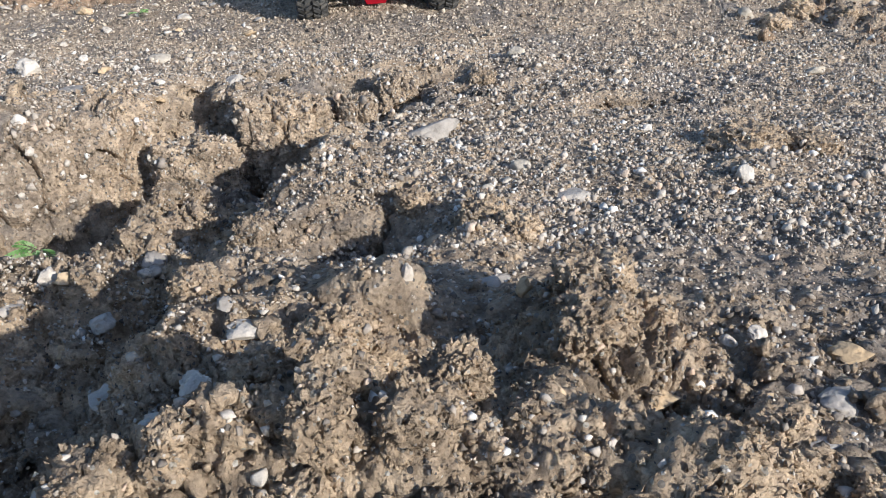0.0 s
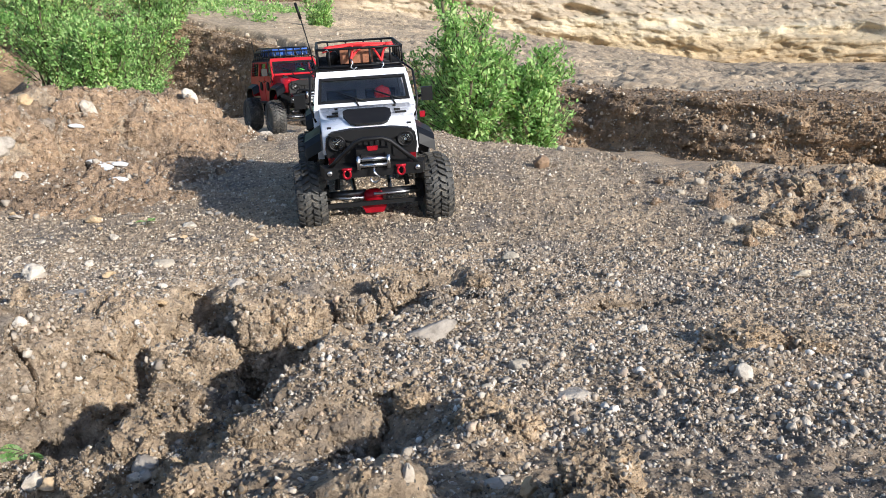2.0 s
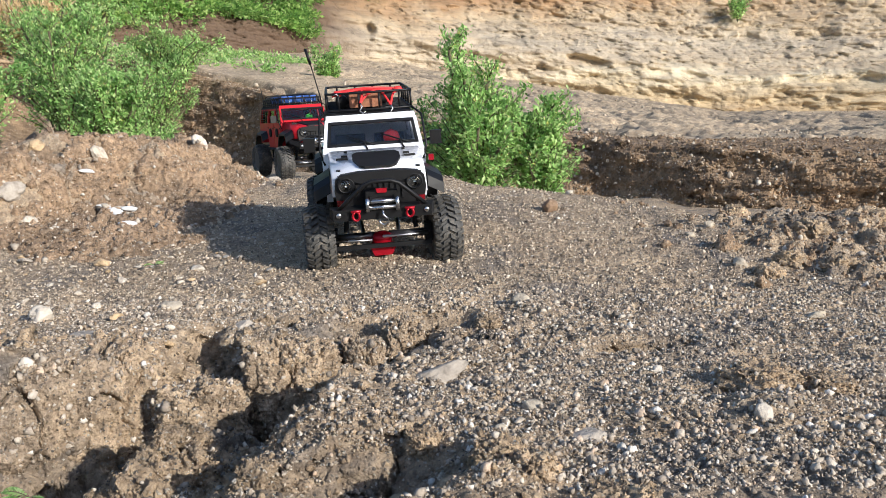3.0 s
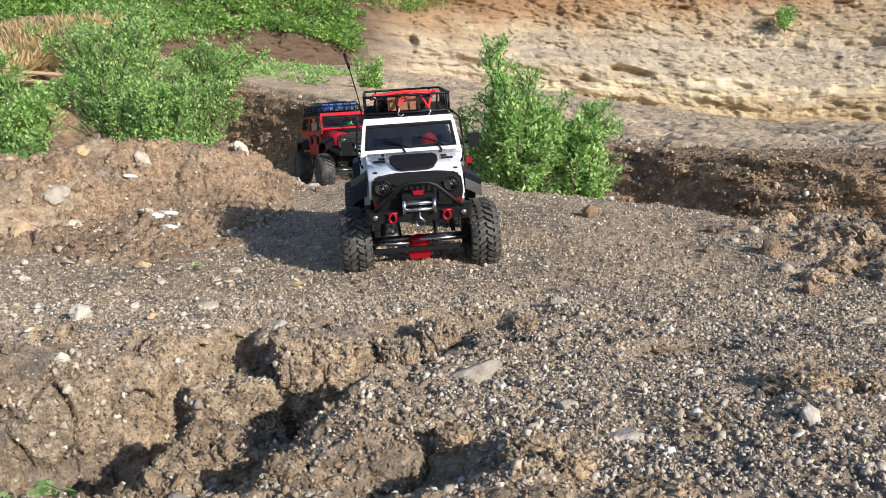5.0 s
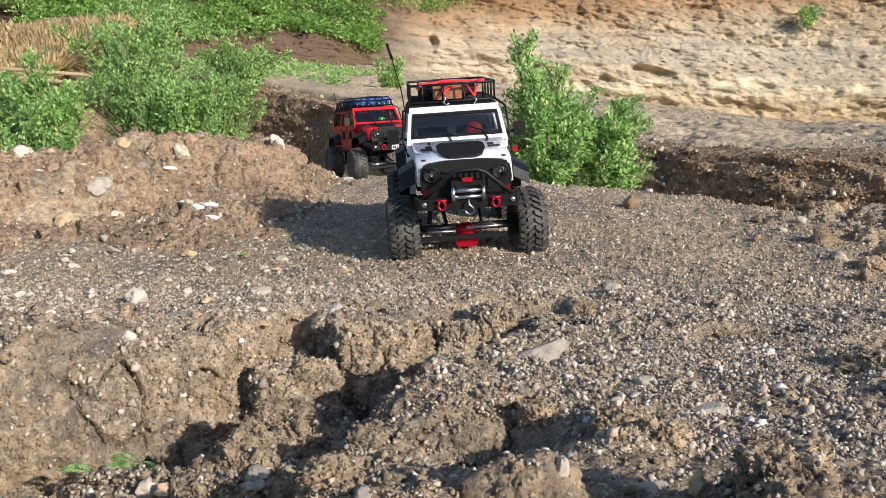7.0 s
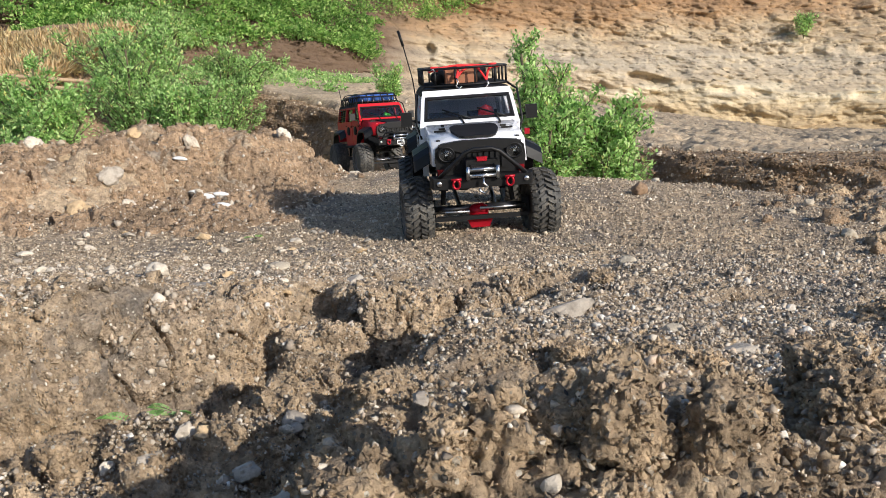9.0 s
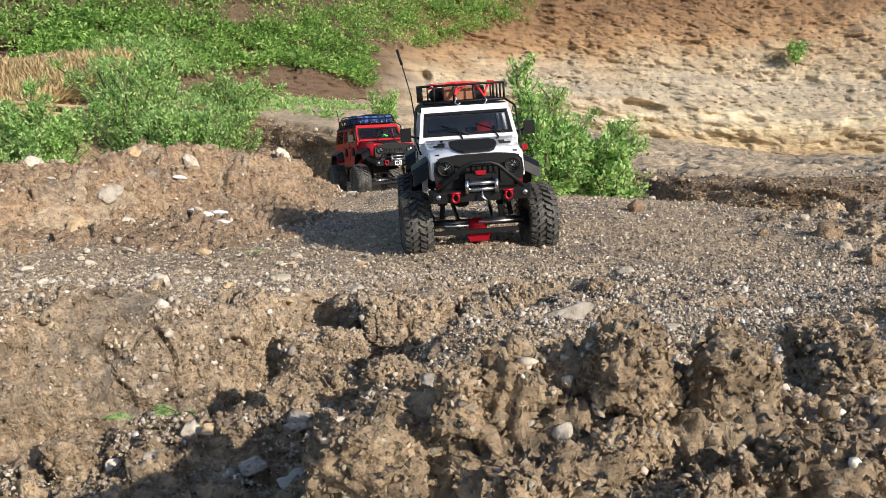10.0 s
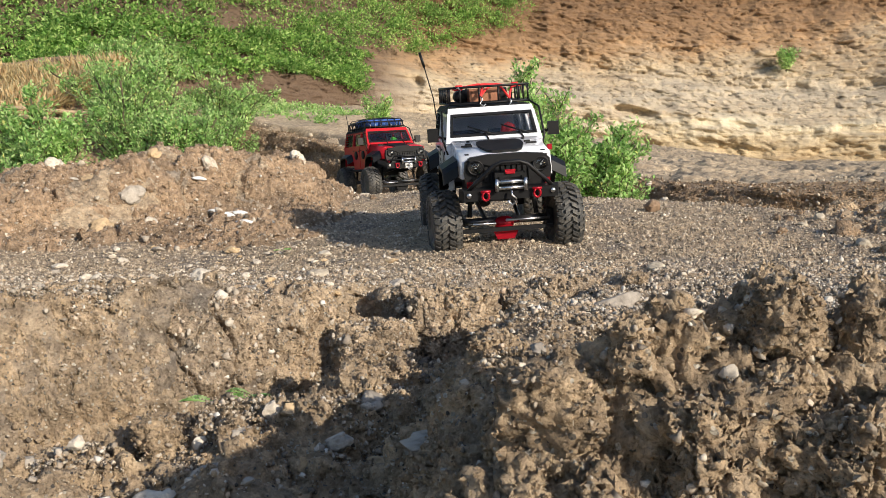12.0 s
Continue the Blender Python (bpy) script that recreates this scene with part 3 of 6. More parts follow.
FY = face_y(FX) + lean - beds * step(0.1, 0.5, hz) - blocks * step(0.1, 0.7, hz) - caves
quarry = new("cliff", surface("cliff", FX, FY, FZ, CLIFF))
tagged(quarry, "bedded pale sandstone quarry face with brown earth above", "cliff", kind="structure")


def hill_point(x, rng_h):
    """A place on the face at x and a height above its foot."""
    fy = face_y(x)
    fz = plain(x, fy) - 0.5
    s = step(-3, -9, x)
    a = np.interp(rng_h, [0, 0.6, 1.9, 2.5, 2.9, 4.8, 5.4, 7.2, 9.0, 13.0], [0, 0.25, 0.55, 0.95, 2.1, 5.4, 5.7, 7.2, 9.2, 14])
    b = np.interp(rng_h, [0, 0.5, 1.9, 2.4, 13.0], [0, 0.35, 1.1, 2.2, 19.0])
    return np.stack([x, fy + a * (1 - s) + b * s - 0.1, fz + rng_h], -1)


# eroded bank at the front of the quarry floor
ub = np.arange(-12, 9.5, 0.028)
vb = np.linspace(0, 1, 46)
BX, BV = np.meshgrid(ub, vb)
top_z = plain(BX, scarp_y(BX) + 0.8) + 0.03 + 0.05 * fbm(BX * 3.0, BX * 0 + 2.2, 81)
low_z = np.full(BX.shape, -1.25)
t = np.clip(BV / 0.82, 0, 1)
BZ = low_z + (top_z - low_z) * t + 0.02 * noise2(BX * 9, BV * 9, 82)
inward = np.interp(BX, [-4, -1, 2], [1.15, 0.8, 0.6]) * t**1.2 + np.clip((BV - 0.82) / 0.18, 0, 1) * 2.4
carve = 0.40 * fbm(BX * 0.8, BZ * 2.0, 83, 6) + 0.14 * chips(BX * 2.6, BZ * 6, 85) + 0.06 * chips(BX * 7, BZ * 14, 86)
BY = scarp_y(BX) + inward - carve * np.clip(1 - (BV - 0.9) / 0.1, 0, 1)
bank = new("earth_bank", surface("earth_bank", BX, BY, BZ, BANK))
tagged(bank, "dark eroded earth bank below a quarry floor", "bank", kind="structure")


# hummocky quarry floor with broken crusts
QX, QY = np.meshgrid(np.arange(-9, 17, 0.06), 10.5 * (46 / 10.5) ** np.linspace(0, 1, 420))
rough_q = 0.13 * chips(QX * 0.9, QY * 0.55, 401) + 0.09 * chips(QX * 2.3, QY * 1.3, 402) + 0.05 * chips(QX * 6.0, QY * 3.2, 403) + 0.16 * fbm(QX * 0.9, QY * 0.6, 404, 5)
calm_q = np.interp(QX + 0.3 * QY, [1.0, 6.0], [0.28, 1.0])
edge_q = step(2.0, 3.2, QY - scarp_y(QX)) * step(46, 43, QY) * step(-9, -7, QX) * step(17, 15, QX)
QZ = plain(QX, QY) + 0.10 * fbm(QX * 0.35, QY * 0.35, 14, 5) * step(11, 20, QY) + 0.05 + rough_q * calm_q - 2.5 * (1 - edge_q)
tagged(new("quarry_floor", surface("quarry_floor", QX, QY, QZ, FAR_SOIL)), "rough grey tan quarry floor strewn with broken crusts", "quarry floor", kind="structure")


# ---- plants ----
def leaf_mesh(name, pos, way, up, size, mat, ratio=0.5):
    """One folded four-cornered leaf at every place."""
    n = len(pos)
    way /= np.linalg.norm(way, axis=1)[:, None] + 1e-9
    side = np.cross(way, up)
    side /= np.linalg.norm(side, axis=1)[:, None] + 1e-9
    nor = np.cross(side, way)
    s = size[:, None]
    quad = np.stack([pos, pos + way * s * 0.55 + side * s * ratio * 0.5 + nor * s * 0.12, pos + way * s, pos + way * s * 0.55 - side * s * ratio * 0.5 + nor * s * 0.12], 1)
    me = bpy.data.meshes.new(name)
    me.vertices.add(4 * n)
    me.vertices.foreach_set("co", quad.astype(np.float32).ravel())
    me.loops.add(6 * n)
    base = 4 * np.arange(n)[:, None]
    me.loops.foreach_set("vertex_index", (base + np.array([0, 1, 2, 0, 2, 3])).astype(np.int32).ravel())
    me.polygons.add(2 * n)
    me.polygons.foreach_set("loop_start", np.arange(0, 6 * n, 3, dtype=np.int32))
    me.update(calc_edges=True)
    me.materials.append(mat)
    return me


LEAF = leaf_material("fresh green leaves", [(0.0, (0.17, 0.33, 0.09)), (0.35, (0.33, 0.56, 0.17)), (0.7, (0.50, 0.72, 0.28)), (0.95, (0.66, 0.82, 0.40)), (1.0, (0.74, 0.68, 0.22))])
FAR_LEAF = leaf_material("hillside leaves", [(0.0, (0.10, 0.22, 0.05)), (0.4, (0.23, 0.43, 0.10)), (0.75, (0.42, 0.63, 0.18)), (1.0, (0.62, 0.76, 0.31))], 0.55, 0.68)
STRAW = leaf_material("dry straw grass", [(0.0, (0.64, 0.46, 0.25)), (0.5, (0.80, 0.62, 0.37)), (1.0, (0.86, 0.73, 0.50))])
BARK = paint("grey green bark", (0.13, 0.11, 0.06), 0.85, grain=0.4)


def bush(x, y, z, tall, wide, leaves, size, seed, label, stems=11, spray=0.12):
    """A many-stemmed shrub: bent stems with side shoots, leaves set along them."""
    rng = np.random.RandomState(seed)
    top = tagged(new("shrub"), label, "shrub", "shrubs round the quarry")
    top.location = (x, y, z)
    bm = bmesh.new()
    shoots = []
    for k in range(stems):
        a = 2 * math.pi * (k + rng.rand() * 0.7) / stems
        reach = wide * 0.5 * (0.25 + 0.75 * rng.rand())
        hgt = tall * (0.55 + 0.45 * rng.rand()) * (1.0 if reach < wide * 0.36 else 0.82)
        pts = []
        for i in range(7):
            t = i / 6
            pts.append(Vector((reach * t**1.3 * math.cos(a) + 0.03 * wide * rng.randn() * t, reach * t**1.3 * math.sin(a) + 0.03 * wide * rng.randn() * t, hgt * t)))
        tube(pts, 0.006 * tall + 0.002, 5, bm)
        for i in range(2, 7):
            for q in range(4 + i % 2):
                b = rng.rand() * 2 * math.pi
                ln = spray * tall * (1.6 - i / 6) * (0.7 + rng.rand())
                tip = pts[i] + Vector((ln * math.cos(b), ln * math.sin(b), ln * (0.5 + 0.9 * rng.rand())))
                tube([pts[i], tip], 0.0022 * tall + 0.0006, 4, bm)
                shoots.append((pts[i], tip))
        shoots.append((pts[4], pts[6] + Vector((0, 0, spray * tall * 0.6))))
    stem = part("branchwork", bm, BARK, top, "", True)
    S = np.array([[*a, *b] for a, b in shoots])
    pick = rng.randint(0, len(S), leaves)
    t = rng.rand(leaves) ** 0.7
    pos = S[pick, :3] * (1 - t)[:, None] + S[pick, 3:] * t[:, None] + rng.randn(leaves, 3) * size * 0.6
    pos[:, 2] = np.maximum(pos[:, 2], 0.02 * tall)
    out = pos - np.array([0, 0, tall * 0.35])
    out /= np.linalg.norm(out, axis=1)[:, None] + 1e-6
    way = out * 0.6 + rng.randn(leaves, 3) * 0.7
    up = np.array([0, 0, 1.0]) + rng.randn(leaves, 3) * 0.55 + out * 0.4
    crown = new("crown", leaf_mesh("crown", pos, way, up, size * (0.6 + 0.7 * rng.rand(leaves)), LEAF))
    crown.parent = top
    return top


B_LABEL = "fresh green leafy shrub growing on the bank"
bush(0.135, 4.15, -0.22, 0.90, 0.44, 15000, 0.026, 1, "tall fresh green shrub behind the earth platform", 13)
bush(0.47, 4.25, -0.25, 0.80, 0.36, 10000, 0.025, 2, "low fresh green shrub beside a taller one", 9)
bush(-0.04, 4.5, -0.30, 0.66, 0.34, 5000, 0.027, 3, "low fresh green shrub beside a taller one", 9)
for i, (x, y, z, h, w, n, s) in enumerate(((-3.74, 6.5, -0.2, 1.06, 0.95, 7400, 0.052), (-4.5, 7.0, -0.25, 1.0, 0.9, 5200, 0.050), (-2.98, 7.5, -0.3, 1.16, 0.82, 5800, 0.052), (-2.65, 7.3, -0.4, 0.72, 0.55, 2000, 0.048), (-3.35, 5.4, -0.3, 0.62, 0.6, 2600, 0.042), (-4.75, 10.5, -0.4, 1.75, 1.5, 5200, 0.07), (-4.2, 12.0, -0.5, 1.5, 1.5, 4600, 0.065), (-5.8, 13.0, 0.0, 2.0, 1.6, 4600, 0.09), (-8.0, 17.5, 0.2, 2.3, 2.6, 5000, 0.10), (-6.6, 20.5, 0.4, 2.0, 2.4, 4200, 0.11), (-9.5, 22.0, 0.8, 2.4, 3.0, 4600, 0.12))):
    bush(x, y, z, h, w, int(n * 1.7), s * 0.74, 20 + i, B_LABEL, 12)
bush(-3.5, 25.0, 0.50, 1.2, 1.5, 2200, 0.10, 40, "small round green shrub on the quarry floor", 9)
p = hill_point(np.array([17.6]), np.array([5.8]))[0]
bush(float(p[0]), float(p[1]) - 0.4, float(p[2]) - 0.1, 1.5, 1.5, 1100, 0.16, 41, "small green shrub growing on the quarry face", 9)

# low weeds and the hillside thicket: too many leaves to count
rng = np.random.RandomState(5)


def clumps(name, label, centers, radii, per, size, mat, flat=0.8):
    n = len(centers)
    d = rng.randn(n, per, 3)
    d /= np.linalg.norm(d, axis=2)[:, :, None]
    d[:, :, 2] = np.abs(d[:, :, 2]) * 0.9 - 0.1
    rad = (0.45 + 0.6 * rng.rand(n, per))[:, :, None] * radii[:, None, None]
    pos = (centers[:, None, :] + d * rad * np.array([1, 1, flat])).reshape(-1, 3)
    way = (d + rng.randn(n, per, 3) * 0.6).reshape(-1, 3)
    up = np.array([0, -0.3, 1.0]) + rng.randn(n * per, 3) * 0.5
    ob = new(name, leaf_mesh(name, pos, way, up, size * (0.6 + 0.8 * rng.rand(n * per)), mat))
    return tagged(ob, label, kind="stuff")


n = 1500
xs = rng.uniform(-42, 1.5, n)
hs = 2.6 + rng.rand(n) ** 1.1 * 9.0 + 1.2 * noise2(xs * 0.25, xs * 0, 91) + np.interp(xs, [-42, -9, -4, 1.5], [-1.0, 0.1, 1.6, 4.2])
pts = hill_point(xs, np.clip(hs, 0.2, 12.5))
tagged(clumps("thicket", "dense green thicket on the hillside above the quarry", pts + np.stack([xs * 0, xs * 0, 0.5 * rng.rand(n)], -1), rng.uniform(0.35, 1.4, n), 115, 0.155, FAR_LEAF), category="thicket")
n = 170
xs = rng.uniform(-42, -5, n)
pts = hill_point(xs, rng.uniform(6.2, 12.0, n))
tagged(clumps("hill_trees", "tall dense green trees on the wooded hillside", pts + np.array([0, 0, 0.9]), rng.uniform(1.0, 2.1, n), 420, 0.165, FAR_LEAF, 1.25), category="trees")
n = 420
xs = rng.uniform(3, 60, n)
pts = hill_point(xs, rng.uniform(11.2, 12.9, n))
tagged(clumps("brow_thicket", "green thicket along the top of the quarry face", pts, rng.uniform(0.6, 1.4, n), 60, 0.30, FAR_LEAF), category="thicket")
n = 420
xs = rng.uniform(-16, -6.2, n)
pts = hill_point(xs, np.clip(1.5 + 2.0 * rng.rand(n) + 1.2 * noise2(xs * 0.6, xs * 0, 97), 0.2, 9))
tagged(clumps("hanging_weeds", "green creepers hanging over an earth cut", pts, rng.uniform(0.3, 0.7, n), 60, 0.17, FAR_LEAF), category="weeds")
n = 120
xs, ys = rng.uniform(-10.5, -5.0, n), rng.uniform(24, 34, n)
pts = np.stack([xs, ys, plain(xs, ys)], -1)
tagged(clumps("floor_weeds", "patches of low green weeds on the quarry floor", pts, rng.uniform(0.15, 0.6, n), 55, 0.11, LEAF, 0.9), category="weeds")
# dry grass on the left slope
n = 15000
xs, ys = rng.uniform(-14.0, -9.0, n), rng.uniform(15.4, 20.5, n)
base = np.stack([xs, ys, 0.9 + (ys - 15.5) * 0.30 + 0.25 * noise2(xs, ys, 95)], -1)
way = rng.randn(n, 3) * 0.75 + np.array([0.25, -0.2, 1.0])
grass = new("dry_grass", leaf_mesh("dry_grass", base, way, rng.randn(n, 3), rng.uniform(0.20, 0.5, n), STRAW, 0.09))
tagged(grass, "dry straw-coloured grass on a slope", "grass", kind="stuff")
SX, SY = np.meshgrid(np.linspace(-18, -8.4, 90), np.linspace(14.6, 22, 70))
SZ = 0.9 + (SY - 15.5) * 0.30 + 0.25 * noise2(SX, SY, 95) - 1.6 * step(-10.2, -8.4, SX) - 1.2 * step(15.4, 14.6, SY)
slope = new("grass_slope", surface("grass_slope", SX, SY, SZ, BANK))
tagged(slope, "earth slope under dry grass", "slope", kind="structure")
for k, (x0, z0, x1, z1) in enumerate(((-11.0, 1.18, -6.6, 0.98), (-10.4, 1.02, -7.0, 0.86))):
    st = part("dead_stalk", tube([(x0, 14.4, z0), ((x0 + x1) / 2, 14.3, (z0 + z1) / 2 + 0.10), (x1, 14.2, z1)], 0.035, 6), paint("pale dead stalk", (0.50, 0.36, 0.22), 0.8, grain=0.3), None, "long pale dead reed stalk on the bank", True)
    tagged(st, category="stalk", group="dead stalks")


def seedling(x, y, span, turn, label, fronds=2):
    """A tiny plant with feathered leaves."""
    z = ground_z(x, y)
    top = tagged(new("seedling"), label, "seedling", "seedlings in the gully")
    top.matrix_world = pose(x, y, z, 0, 0, turn)
    bm = tube([(0, 0, -0.004), (0.001, 0, span * 0.35)], span * 0.02, 5)
    part("stem", bm, BARK, top, "", True)
    for k in range(fronds):
        a = radians(25 + 130 * k)
        pos, way, up = [], [], []
        for i in range(9):
            t = (i + 1) / 9
            c = np.array([math.cos(a) * span * t, math.sin(a) * span * t * 0.5, span * (0.35 + 0.35 * t - 0.3 * t * t)])
            for s in (-1, 1):
                pos.append(c)
                way.append([math.cos(a + s * 1.1), math.sin(a + s * 1.1) * 0.7, 0.1])
                up.append([0, -0.2, 1.0])
        rib = [Vector((math.cos(a) * span * t, math.sin(a) * span * t * 0.5, span * (0.35 + 0.35 * t - 0.3 * t * t))) for t in np.linspace(0, 1, 8)]
        fr = new("frond", leaf_mesh("frond", np.array(pos), np.array(way), np.array(up), np.full(18, span * 0.36) * np.repeat(np.sin(np.linspace(0.5, 2.7, 9)), 2), LEAF, 0.5))
        fr.parent = top
        part("frond_rib", tube(rib, span * 0.012, 5), BARK, top, "", True)
    return top


seedling(-0.372, 0.636, 0.030, 10, "tiny bright green seedling with feathered leaves")
seedling(-0.345, 0.655, 0.026, 150, "tiny bright green seedling with feathered leaves")
seedling(-0.52, 1.47, 0.022, 60, "tiny pale green seedling on gravel", 3)


def rubble(n, y0, y1, lo, hi):
    y = y0 * (y1 / y0) ** rng.rand(n)
    x = rng.uniform(-0.5, 0.6, n) * y
    keep = y > scarp_y(x) + 0.6
    return x[keep], y[keep], np.clip(lo * np.exp(0.55 * rng.randn(keep.sum())), lo * 0.4, hi)


# ---- model trucks ----
BLACK = paint("black plastic", (0.009, 0.009, 0.010), 0.42, grain=0.25, spec=0.28)
MATT = paint("matt black coating", (0.011, 0.011, 0.012), 0.6, grain=0.2, spec=0.22)
STEEL = paint("brushed steel", (0.62, 0.62, 0.64), 0.25, 1.0)
DARK_STEEL = paint("dark gunmetal", (0.11, 0.11, 0.12), 0.35, 0.8)
WHITE = paint("white body paint", (0.80, 0.81, 0.86), 0.25, coat=0.5)
RED_BODY = paint("red body paint", (0.50, 0.014, 0.022), 0.42, coat=0.1, spec=0.25)
RED = paint("red anodised metal", (0.45, 0.008, 0.022), 0.32, 0.45)
RED_CORD = paint("red cord", (0.78, 0.03, 0.03), 0.55)
LAMP_RED = paint("red lamp plastic", (0.16, 0.004, 0.008), 0.15)
BLUE = paint("blue canvas", (0.06, 0.15, 0.50), 0.6, grain=0.3)
WOOD = paint("brown wood", (0.36, 0.15, 0.075), 0.55, grain=0.4)
GREEN_DOLL = paint("green cloth", (0.12, 0.60, 0.06), 0.7)
SCREEN = glass_material("dusty windscreen", (0.86, 0.89, 0.93), 0.02, 1.0)
TINTED = glass_material("tinted side glass", (0.10, 0.105, 0.11), 0.05, 0.8)
LENS = glass_material("lamp glass", (0.95, 0.95, 0.95), 0.05)
RUBBER = rubber_material()
DARK_IN = paint("dark interior plastic", (0.05, 0.052, 0.056), 0.7)

TR, TW = 0.060, 0.046


def wheel(parent, x, y, z, side, lean=0.0, steer=0.0):
    """One wheel with a lugged tyre; side is +1 or -1, outwards."""
    hub = new("wheel", None)
    hub.parent = parent
    hub.matrix_basis = pose(x, y, z, 0, lean, steer)
    h = TW / 2
    prof = [(-h * 0.80, 0.030), (-h * 0.98, 0.036), (-h, 0.045), (-h * 0.93, 0.0525), (-h * 0.72, 0.0558), (0, 0.0565), (h * 0.72, 0.0558), (h * 0.93, 0.0525), (h, 0.045), (h * 0.98, 0.036), (h * 0.80, 0.030)]
    bm = lathe(prof, 48)
    count = 30
    for k in range(count):
        for col, (u0, u1, twist, shift, r0, r1) in enumerate(((-0.98, -0.58, 0.10, 0.0, 0.0530, 0.0595), (-0.50, -0.06, -0.22, 0.5, 0.0550, 0.0612), (0.04, 0.48, 0.22, 0.0, 0.0550, 0.0612), (0.58, 0.98, -0.10, 0.5, 0.0530, 0.0595))):
            mid = 2 * math.pi * (k + shift) / count
            w = 2 * math.pi / count * (0.29 if k % 2 else 0.25)
            low, high = [], []
            for u, da in ((u0, -w), (u1, -w), (u1, w), (u0, w)):
                a = mid + da + twist * (u - (u0 + u1) / 2) * 1.2
                edge = abs(u) > 0.9
                for out, r, squeeze in ((low, r0 - 0.002, 1.0), (high, r1 - (0.0045 if edge else 0.0), 0.86)):
                    aa = mid + (a - mid) * squeeze
                    out.append((u * h * (1.03 if edge else 1), r * math.cos(aa), r * math.sin(aa)))
            hexa(low, high, 0.0, bm)
    # side bars on the shoulder
    for k in range(count):
        for s in (-1, 1):
            a = 2 * math.pi * (k + (0.2 if s > 0 else 0.0)) / count
            low = [(s * h * 0.97, r * math.cos(a + d), r * math.sin(a + d)) for r, d in ((0.043, -0.06), (0.0535, -0.09), (0.0535, 0.09), (0.043, 0.06))]
            high = [(s * (h + 0.0016), r * math.cos(a + d * 0.8), r * math.sin(a + d * 0.8)) for r, d in ((0.044, -0.06), (0.0525, -0.09), (0.0525, 0.09), (0.044, 0.06))]
            hexa(low, high, 0.0, bm)
    part("tyre", bm, RUBBER, hub, "black rubber mud tyre with chunky lugs")
    o = side
    bm = lathe([(-o * 0.016, 0.030), (-o * 0.016, 0.027), (o * 0.010, 0.0255), (o * 0.012, 0.0265), (o * 0.018, 0.0285), (o * 0.0195, 0.031), (o * 0.017, 0.032)], 32)
    part("rim", bm, DARK_STEEL, hub, "dark metal beadlock rim", True)
    bm = lathe([(o * 0.004, 0.0255), (o * 0.009, 0.012), (o * 0.013, 0.0075), (o * 0.013, 0.0)], 24)
    for k in range(6):
        a = math.pi / 3 * k
        tube([(o * 0.006, 0.008 * math.cos(a), 0.008 * math.sin(a)), (o * 0.011, 0.026 * math.cos(a), 0.026 * math.sin(a))], 0.0032, 6, bm)
    part("hub", bm, BLACK, hub)
    return hub


def axle_set(parent, x, y, z, roll, steer=0.0, front=True, colour=None):
    """A solid axle with its wheels; roll in degrees against the body."""
    ax = new("axle", None)
    ax.parent = parent
    ax.matrix_basis = pose(x, y, z, 0, roll, 0)
    colour = colour or MATT
    for x0, x1 in ((-0.080, -0.012), (0.012, 0.080)):
        part("axle_tube", tube([(x0, 0, 0), (x1, 0, 0)], 0.0068, 14), DARK_STEEL, ax, "polished dark steel axle tube", True)
    bm = lathe([(-0.016, 0.006), (-0.012, 0.0100), (-0.004, 0.0120), (0.006, 0.0120), (0.012, 0.0100), (0.016, 0.006)], 18, "x", (0, -0.004, -0.004))
    part("differential", bm, colour, ax, "", True)
    if front:
        bm = hexa([(-0.015, -0.022, -0.030), (0.015, -0.022, -0.030), (0.012, 0.012, -0.030), (-0.012, 0.012, -0.030)], [(-0.023, -0.024, -0.013), (0.023, -0.024, -0.013), (0.016, 0.012, -0.013), (-0.016, 0.012, -0.013)], 0.002)
        part("skid_plate", bm, colour, ax)
        bm = box(-0.082, 0.082, -0.034, -0.028, -0.014, -0.007, 0.0012)
        part("steering_bar", bm, MATT, ax, "flat black steering bar")
        bm = tube([(-0.018, -0.032, 0.000), (-0.078, -0.024, 0.000)], 0.0026, 8)
        tube([(0.0, -0.028, 0.004), (0.078, -0.020, 0.002)], 0.0026, 8, bm)
        part("drag_link", bm, STEEL, ax, "bare steel drag link", True)
    for s in (-1, 1):
        bm = box(s * 0.074, s * 0.086, -0.012, 0.012, -0.014, 0.016, 0.002)
        part("steering_knuckle", bm, MATT, ax)
        wheel(ax, s * 0.106, 0, 0, s, 0, steer)
        bm = tube([(s * 0.060, 0.004, 0.008), (s * 0.052, 0.016, 0.080)], 0.0042, 10)
        for k in range(7):
            t = 0.35 + 0.08 * k
            p = Vector((s * 0.060, 0.004, 0.008)).lerp(Vector((s * 0.052, 0.016, 0.080)), t)
            lathe([(-0.0012, 0.0080), (0.0012, 0.0080)], 14, "z", p, bm)
        part("shock_absorber", bm, MATT, ax, "black coil-over shock absorber")
        bm = tube([(s * 0.030, 0.006, -0.002), (s * 0.034, 0.11 if front else -0.11, 0.022)], 0.0036, 8)
        part("suspension_link", bm, DARK_STEEL, ax)
    return ax


def plate(corners, thick, bevel=0.0, bm=None):
    """A flat four-cornered plate thickened along its normal."""
    a, b, c, d = (Vector(p) for p in corners)
    n = (b - a).cross(d - a).normalized() * thick
    return hexa([a, b, c, d], [a + n, b + n, c + n, d + n], bevel, bm)


